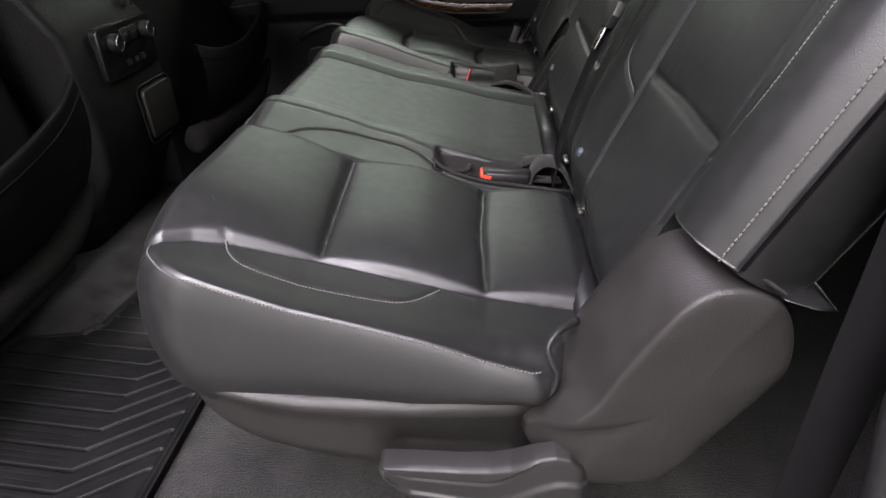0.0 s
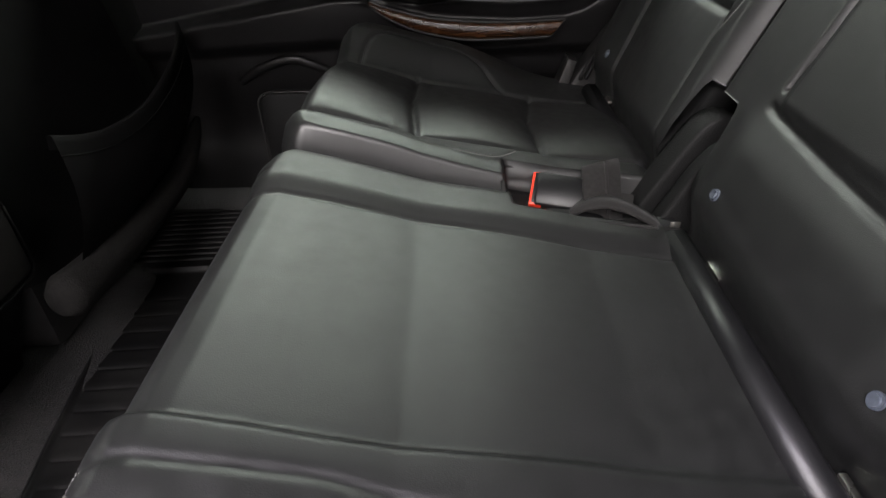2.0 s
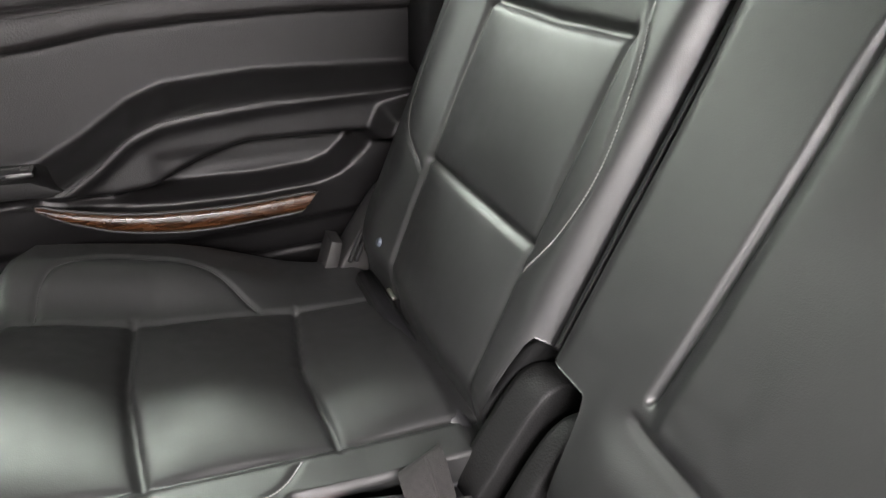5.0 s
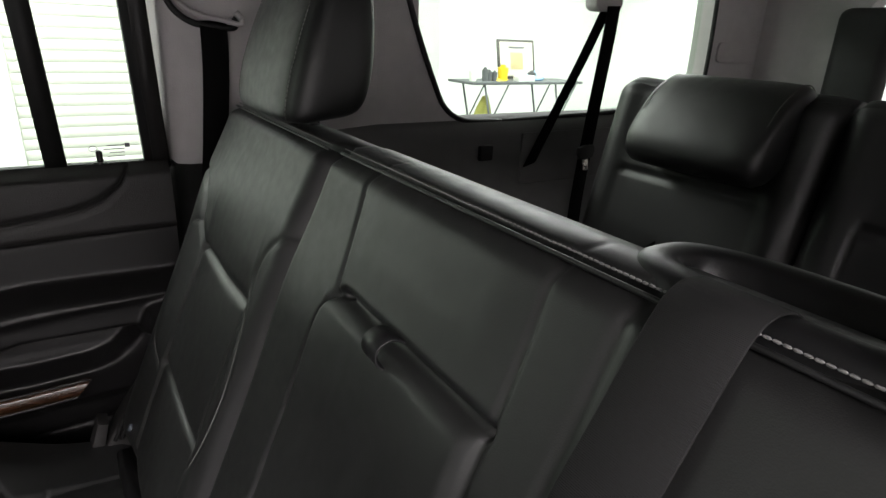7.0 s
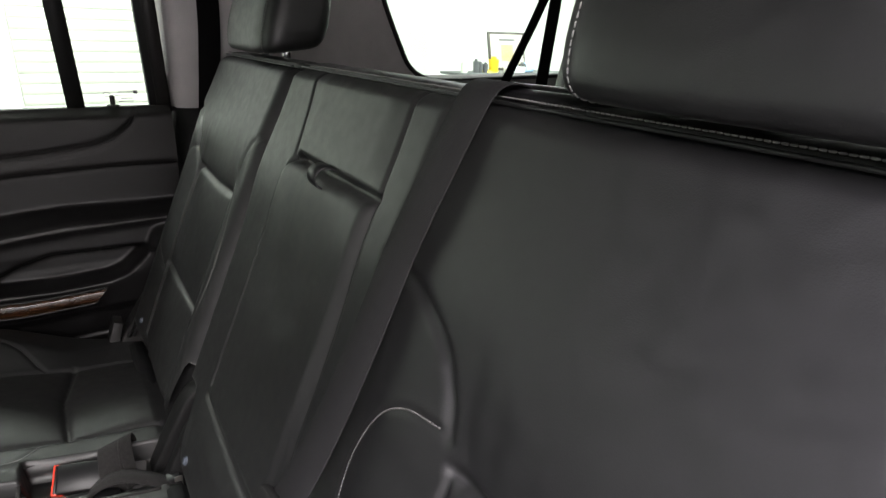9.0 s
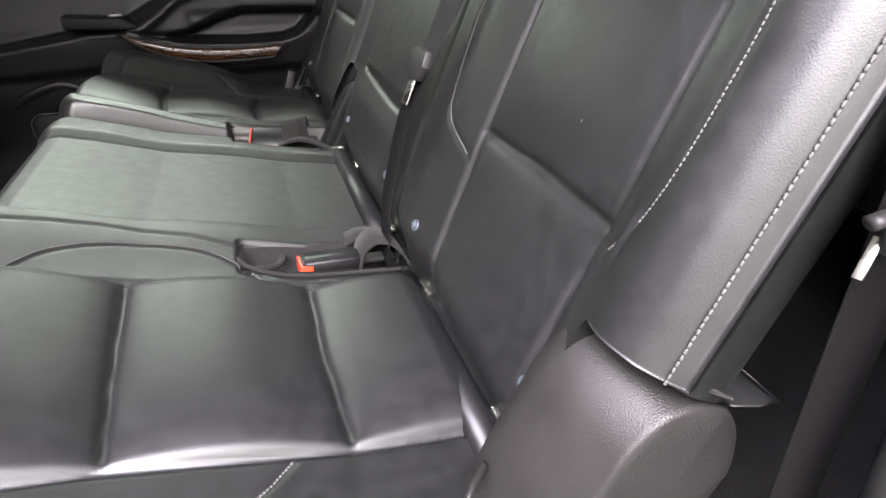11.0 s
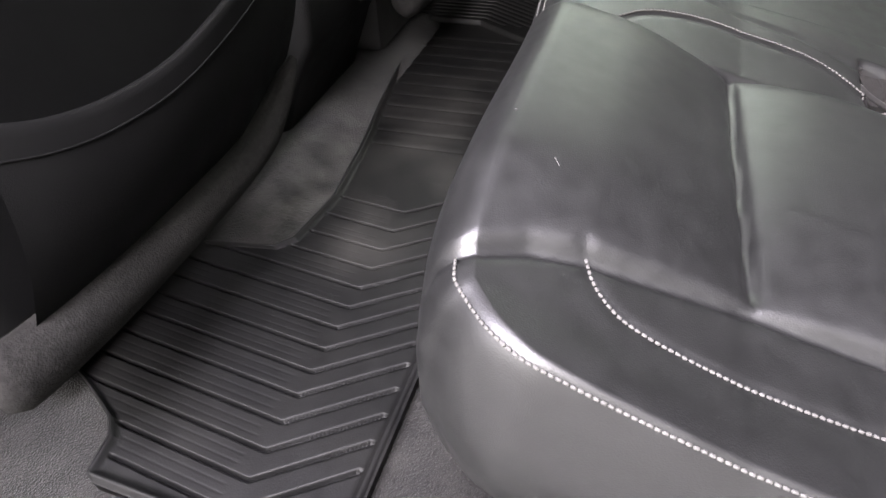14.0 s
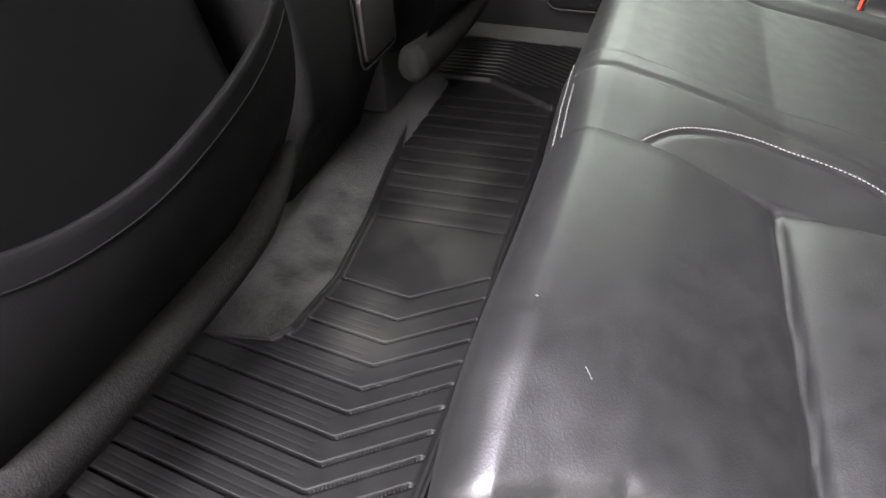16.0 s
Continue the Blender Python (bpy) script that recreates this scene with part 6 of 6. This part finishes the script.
# ---- pillar behind the far door, with its belt ----
def build_pillar():
    pil = thing("trim_pillar_far", "pale grey upper pillar trim above black lower trim", "pillar trim", kind="structure")
    rows = [[(0.128, 1.72, z), (0.146, 1.655, z), (0.150, 1.612, z), (0.170, 1.598, z), (0.30, 1.594, z), (0.48, 1.610, z), (0.70, 1.630, z)] for z in (0.775, 0.9, 1.05, 1.365)]
    sheet("upper_trim", rows, PILLAR, pil)
    rows = [[(0.128, 1.72, z), (0.146, 1.655, z), (0.150, 1.606, z), (0.170, 1.592, z), (0.30, 1.588, z), (0.50, 1.600, z)] for z in (-0.1, 0.3, 0.779)]
    sheet("lower_trim", rows, DARKPLASTIC, pil)
    lip = smooth_line([(0.150, 1.598, 1.105), (0.17, 1.590, 1.062), (0.20, 1.585, 1.040), (0.24, 1.583, 1.034), (0.270, 1.583, 1.033), (0.279, 1.586, 1.042), (0.272, 1.588, 1.050)], 0.005)
    tube("belt_slot_lip", lip, 0.006, SEAL, pil, "black rubber lip of the belt slot", seg=10)
    edge = smooth_line([(0.158, 1.592, 1.118), (0.18, 1.586, 1.075), (0.21, 1.582, 1.054), (0.25, 1.580, 1.047), (0.284, 1.581, 1.040), (0.290, 1.584, 1.050), (0.28, 1.586, 1.062)], 0.005)
    tube("slot_surround", edge, 0.005, PILLAR, pil, seg=10)
    fb = thing("far_seat_belt", "black webbing seat belt hanging from the far pillar", "seat belt")
    ribbon("webbing", smooth_line([(0.236, 1.592, 1.045), (0.235, 1.578, 1.03), (0.231, 1.572, 0.95), (0.215, 1.566, 0.80), (0.19, 1.55, 0.62), (0.15, 1.53, 0.45), (0.11, 1.52, 0.33)], 0.01), (1, 0.1, 0.1), 0.050, 0.0016, WEBBING, fb)
    # load-area trim ledge under the quarter window, with small hooks
    led = thing("trim_quarter_ledge", "charcoal plastic ledge under the quarter window", "trim panel", kind="structure")
    rows = [[(x, 1.665, 0.842), (x, 1.625, 0.838), (x, 1.600, 0.822), (x, 1.590, 0.79), (x, 1.585, 0.60), (x, 1.55, 0.55), (x, 1.54, 0.25)] for x in np.linspace(0.48, 2.04, 20)]
    sheet("ledge", rows, LEDGE, led)
    part("hook", box_bm(0.86, 1.575, 0.735, 0.90, 1.590, 0.775, 0.004), SEAL, led)
    part("hatch", box_bm(1.00, 1.583, 0.66, 1.36, 1.591, 0.80, 0.006), LEDGE, led)
    part("speaker_grille", extrude_bm(round_rect(1.82, 0.985, 2.03, 1.05, 0.02), "y", 1.612, 1.622, 0.004), PILLAR, led)


build_pillar()

third_belt = thing("third_row_seat_belt", "black webbing third-row belt hung from the quarter trim", "seat belt")
ribbon("webbing", smooth_line([(1.232, 1.560, 1.125), (1.17, 1.562, 1.00), (1.095, 1.566, 0.86), (1.02, 1.572, 0.715)], 0.02), (1, 0, 0.25), 0.044, 0.0018, WEBBING, third_belt)
ribbon("webbing", smooth_line([(1.240, 1.545, 1.125), (1.222, 1.535, 1.03), (1.195, 1.53, 0.85), (1.165, 1.525, 0.60), (1.15, 1.51, 0.42)], 0.02), (1, 0, 0.05), 0.048, 0.0018, WEBBING, third_belt)
part("upper_guide", extrude_bm(round_rect(1.175, 1.110, 1.275, 1.19, 0.02), "y", 1.545, 1.59, 0.008), PILLAR, third_belt, "grey plastic upper belt guide")
belt_tongue(third_belt, (1.176, 1.520, 0.735), (0.05, 0.02, 1), (1, 0.1, 0), (0, -1, 0.1))


# ---- third row ----
def third_seat(label, y0, y1, rest):
    seat = thing("rear_car_seat", label, "car seat", group="third-row seats")
    es, out = Vector((math.sin(radians(14)), 0, math.cos(radians(14)))), Vector((-math.cos(radians(14)), 0, math.sin(radians(14))))
    base = Vector((1.04, 0, 0.395))
    nu, nv = 60, 70
    rows = []
    mid = (y0 + y1) / 2
    for i in range(nv):
        s = i / (nv - 1) * 0.57
        row = []
        for j in range(nu):
            y = y0 + (y1 - y0) * j / (nu - 1)
            d = min(y - y0, y1 - y)
            h = -0.022 * (1 - min(d / 0.03, 1)) ** 2 - 0.02 * (1 - min((0.57 - s) / 0.03, 1)) ** 2 + 0.014 * math.exp(-(((d - 0.05) / 0.035) ** 2))
            for c, w, dep in ((0.085, 0.004, 0.006),):
                h -= dep * math.exp(-(((d - c) / w) ** 2)) * (1 if s < 0.36 else 0)
            h -= 0.008 * math.exp(-(((s - 0.36) / 0.006) ** 2)) * (1 if d > 0.085 else 0)
            row.append(base + s * es + Vector((0, y, 0)) + h * out)
        rows.append(row)
    sheet("backrest", rows, LEATHER, seat)
    P = np.array(rows)
    rim = np.concatenate([P[:, 0], P[-1, 1:], P[-2::-1, -1], P[0, -2:0:-1]])
    sheet("back_shell", [rim, rim + np.array([0.03, 0, 0.012]), rim + np.array([0.10, 0, 0.0])], LEATHER, seat, wrap=True, caps=True)
    stitches("top_stitching", [tuple(base + 0.573 * es + Vector((0, y, 0)) - 0.022 * out) for y in np.linspace(y0 + 0.02, y1 - 0.02, 90)], seat, up=(0, 0, 1), length=0.006, radius=0.0011)
    part("cushion", box_bm(0.66, y0 + 0.01, 0.30, 1.12, y1 - 0.01, 0.44, 0.035, 4), LEATHER, seat)
    if rest:
        # folding headrest: a thick curved flap over the top edge
        prof = smooth_line([(0.045, 0.585), (0.02, 0.598), (-0.015, 0.590), (-0.06, 0.545), (-0.098, 0.46), (-0.102, 0.415), (-0.088, 0.392), (-0.06, 0.385), (-0.03, 0.40), (0.0, 0.43)], 0.012)
        hr = []
        for y, k in ((rest[0], 0.80), (rest[0] + 0.006, 0.93), (rest[0] + 0.02, 1.0), (rest[0] + 0.06, 1.02), (rest[1] - 0.06, 1.02), (rest[1] - 0.02, 1.0), (rest[1] - 0.006, 0.93), (rest[1], 0.80)):
            c = np.array([-0.035, 0.49])
            hr.append([base + float(c[1] + k * (p[1] - c[1])) * es - Vector((0, 0, 0)) + Vector((0, y, 0)) + float(-(c[0] + k * (p[0] - c[0]))) * out for p in prof])
        h = sheet("headrest", hr, LEATHER, seat, "thick folded black leather headrest", wrap=True, caps=True)
        for y, dd in ((rest[0] + 0.016, -1), (rest[1] - 0.016, 1)):
            stitches("headrest_stitching", [tuple(base + float(p[1]) * es + Vector((0, y, 0)) - float(p[0]) * 1.02 * out) for p in prof[:16]], h, up=(-0.5, dd, 0.5), length=0.006, radius=0.0011)
    return seat


third_seat("black leather third-row seat with a folded headrest", 0.905, 1.435, (0.965, 1.285))
third_seat("black leather third-row middle seat back", 0.60, 0.895, None)
third_seat("black leather third-row seat on the open-door side", 0.12, 0.59, (0.20, 0.53))

# dark trim upright at the tailgate
tagged(part("trim_tailgate", box_bm(1.98, 1.19, 0.6, 2.05, 1.355, 1.16, 0.03, 3), SEAL), "black rubber and plastic tailgate surround", "trim panel", **structure)

# ---- open-door side: pillar seal and belt ----
def build_near_side():
    seal = thing("trim_door_seal", "black rubber weatherstrip round the open door frame", "door seal", kind="structure")
    line = smooth_line([(0.205, -0.018, 1.20), (0.20, -0.018, 0.9), (0.185, -0.018, 0.66), (0.155, -0.018, 0.50), (0.150, -0.018, 0.40), (0.175, -0.018, 0.27), (0.20, -0.018, 0.12), (0.19, -0.018, 0.02), (0.14, -0.022, -0.02), (-0.9, -0.03, -0.022)], 0.01)
    tube("weatherstrip", line, 0.014, SEAL, seal, seg=10, up=(0, 1, 0))
    plate = [tuple(p) for p in smooth_line([(0.225, 1.2), (0.22, 0.9), (0.205, 0.66), (0.178, 0.50), (0.172, 0.40), (0.196, 0.27), (0.22, 0.12), (0.22, -0.05)], 0.03)]
    part("pillar_panel", extrude_bm(plate + [(0.36, -0.05), (0.36, 1.2)], "y", -0.07, -0.02, 0.006), DARKPLASTIC, seal)
    nb = thing("near_seat_belt", "black webbing seat belt hanging beside the open door", "seat belt")
    ribbon("webbing", smooth_line([(0.21, 0.0, 1.20), (0.172, 0.016, 0.98), (0.148, 0.026, 0.80), (0.142, 0.030, 0.68), (0.143, 0.030, 0.56), (0.147, 0.030, 0.42), (0.152, 0.030, 0.28), (0.158, 0.030, 0.10), (0.165, 0.03, 0.0)], 0.01), (1, 0, 0), 0.048, 0.0018, WEBBING, nb)
    # the hanging buckle tongue: a bar through which the belt runs, with the tongue plate below
    grip = smooth_line([(0.098, 0.018, 0.556), (0.112, 0.016, 0.560), (0.135, 0.012, 0.564), (0.158, 0.012, 0.567), (0.178, 0.020, 0.568)], 0.004)
    tube("tongue_grip", grip, 0.0048, SMOOTH, nb, seg=12, flat=0.8)
    part("tongue_body", extrude_bm([(0.108, 0.556), (0.162, 0.562), (0.157, 0.549), (0.146, 0.541), (0.116, 0.536)], "y", 0.014, 0.022, 0.003), BUCKLE, nb)
    plate = part("tongue", box_bm(-0.0012, -0.0026, -0.011, 0.0012, 0.0026, 0.012, 0.0006), METAL, nb, "bright steel belt tongue")
    plate.matrix_local = pose(0.113, 0.022, 0.532, 0, 28, 20)


build_near_side()


# ---- bench with a picture in the garage, seen through the quarter window ----
def build_table():
    y, z = 8.0, 0.40
    t = thing("work_table", "grey steel folding table standing by the garage wall", "table")
    part("tabletop", box_bm(5.05, y - 0.35, z - 0.04, 7.25, y + 0.35, z, 0.008), STEEL, t)
    for x in (5.45, 6.85):
        for yy in (y - 0.3, y + 0.3):
            tube("leg", [(x - 0.15, yy, z - 0.04), (x + 0.10, yy, GROUND_Z)], 0.016, STEEL, t, seg=8, up=(0, 1, 0))
            tube("brace", [(x + 0.30, yy, z - 0.04), (x + 0.02, yy, z - 0.55)], 0.012, STEEL, t, seg=8, up=(0, 1, 0))
    pic = thing("framed_certificate", "grey framed sheet leaning against the wall on the table", "picture frame")
    bm = box_bm(-0.37, -0.015, 0.0, 0.37, 0.015, 0.60, 0.006)
    part("frame", bm, material("dark_frame_wood", (0.05, 0.042, 0.038), 0.6, vary=0.1), pic)
    part("sheet", box_bm(-0.33, -0.022, 0.04, 0.33, -0.016, 0.56, 0), material("cream_paper", (0.46, 0.41, 0.38), 0.8, vary=0.04), pic, smooth=False)
    part("seal_print", box_bm(-0.13, -0.026, 0.14, 0.12, -0.022, 0.40, 0), material("ochre_print", (0.36, 0.29, 0.16), 0.8, vary=0.2), pic, smooth=False)
    part("title_bar", box_bm(-0.16, -0.026, 0.46, 0.16, -0.022, 0.49, 0), STEEL, pic, smooth=False)
    pic.matrix_world = pose(6.18, y + 0.05, z + 0.02, -12, 0, 0)
    def pot(name, label, cat, x, r, h, mat, yy=-0.12, taper=0.85):
        o = thing(name, label, cat)
        bm = bmesh.new()
        bmesh.ops.create_cone(bm, cap_ends=True, segments=20, radius1=r * taper, radius2=r, depth=h, matrix=pose(x, y + yy, z + h / 2))
        part("body", bm, mat, o)
        bm = bmesh.new()
        bmesh.ops.create_cone(bm, cap_ends=True, segments=20, radius1=r * 0.5, radius2=r * 0.45, depth=h * 0.2, matrix=pose(x, y + yy, z + h * 1.1))
        part("lid", bm, mat, o)
    pot("paint_cup", "bright yellow plastic cup on the table", "cup", 5.76, 0.085, 0.20, material("yellow_plastic", (0.85, 0.55, 0.02), 0.5), taper=0.8)
    pot("spray_bottle", "dark bottle standing on the table", "bottle", 5.42, 0.050, 0.17, STEEL)
    pot("spray_bottle", "small dark bottle standing on the table", "bottle", 5.60, 0.045, 0.13, STEEL)
    pot("spray_bottle", "slim dark bottle standing on the table", "bottle", 5.50, 0.045, 0.14, STEEL)
    pot("spray_bottle", "white and grey trigger bottle on the table", "bottle", 5.20, 0.06, 0.15, SHUTTER)
    pot("jar", "dark jar standing on the table", "jar", 6.34, 0.07, 0.13, STEEL)
    rag = material("blue_cloth", (0.28, 0.42, 0.62), 0.9, vary=0.2)
    def heap(name, label, cat, x, zz, w, h, mat):
        rows = [super_ring(x + 0.02 * k, y - 0.05, w * a, 0.16 * a, zz + h * f, 24, 2.2, 0.15 * math.sin(k * 2.0)) for k, (f, a) in enumerate(((0, 0.9), (0.15, 1), (0.5, 0.75), (0.8, 0.5), (1, 0.2)))]
        o = thing(name, label, cat)
        sheet("cloth", rows, mat, o, wrap=True, caps=True)
    heap("cleaning_cloth", "crumpled blue cleaning cloth on the table", "cloth", 6.42, z + 0.004, 0.18, 0.15, rag)
    heap("cleaning_cloth", "crumpled yellow cleaning cloth on the table", "cloth", 5.72, z + 0.004, 0.14, 0.04, material("yellow_cloth", (0.8, 0.65, 0.1), 0.9, vary=0.1))
    heap("cleaning_bag", "green and yellow bag under the table", "bag", 5.42, GROUND_Z, 0.24, 0.85, material("ochre_bag", (0.45, 0.42, 0.12), 0.8, vary=0.35))
    card = material("white_box_card", (0.75, 0.76, 0.78), 0.8, vary=0.05)
    o = thing("cardboard_box", "small white box on the table", "box")
    part("carton", box_bm(5.95, y - 0.3, z, 6.26, y - 0.14, z + 0.09, 0.004), card, o)


build_table()
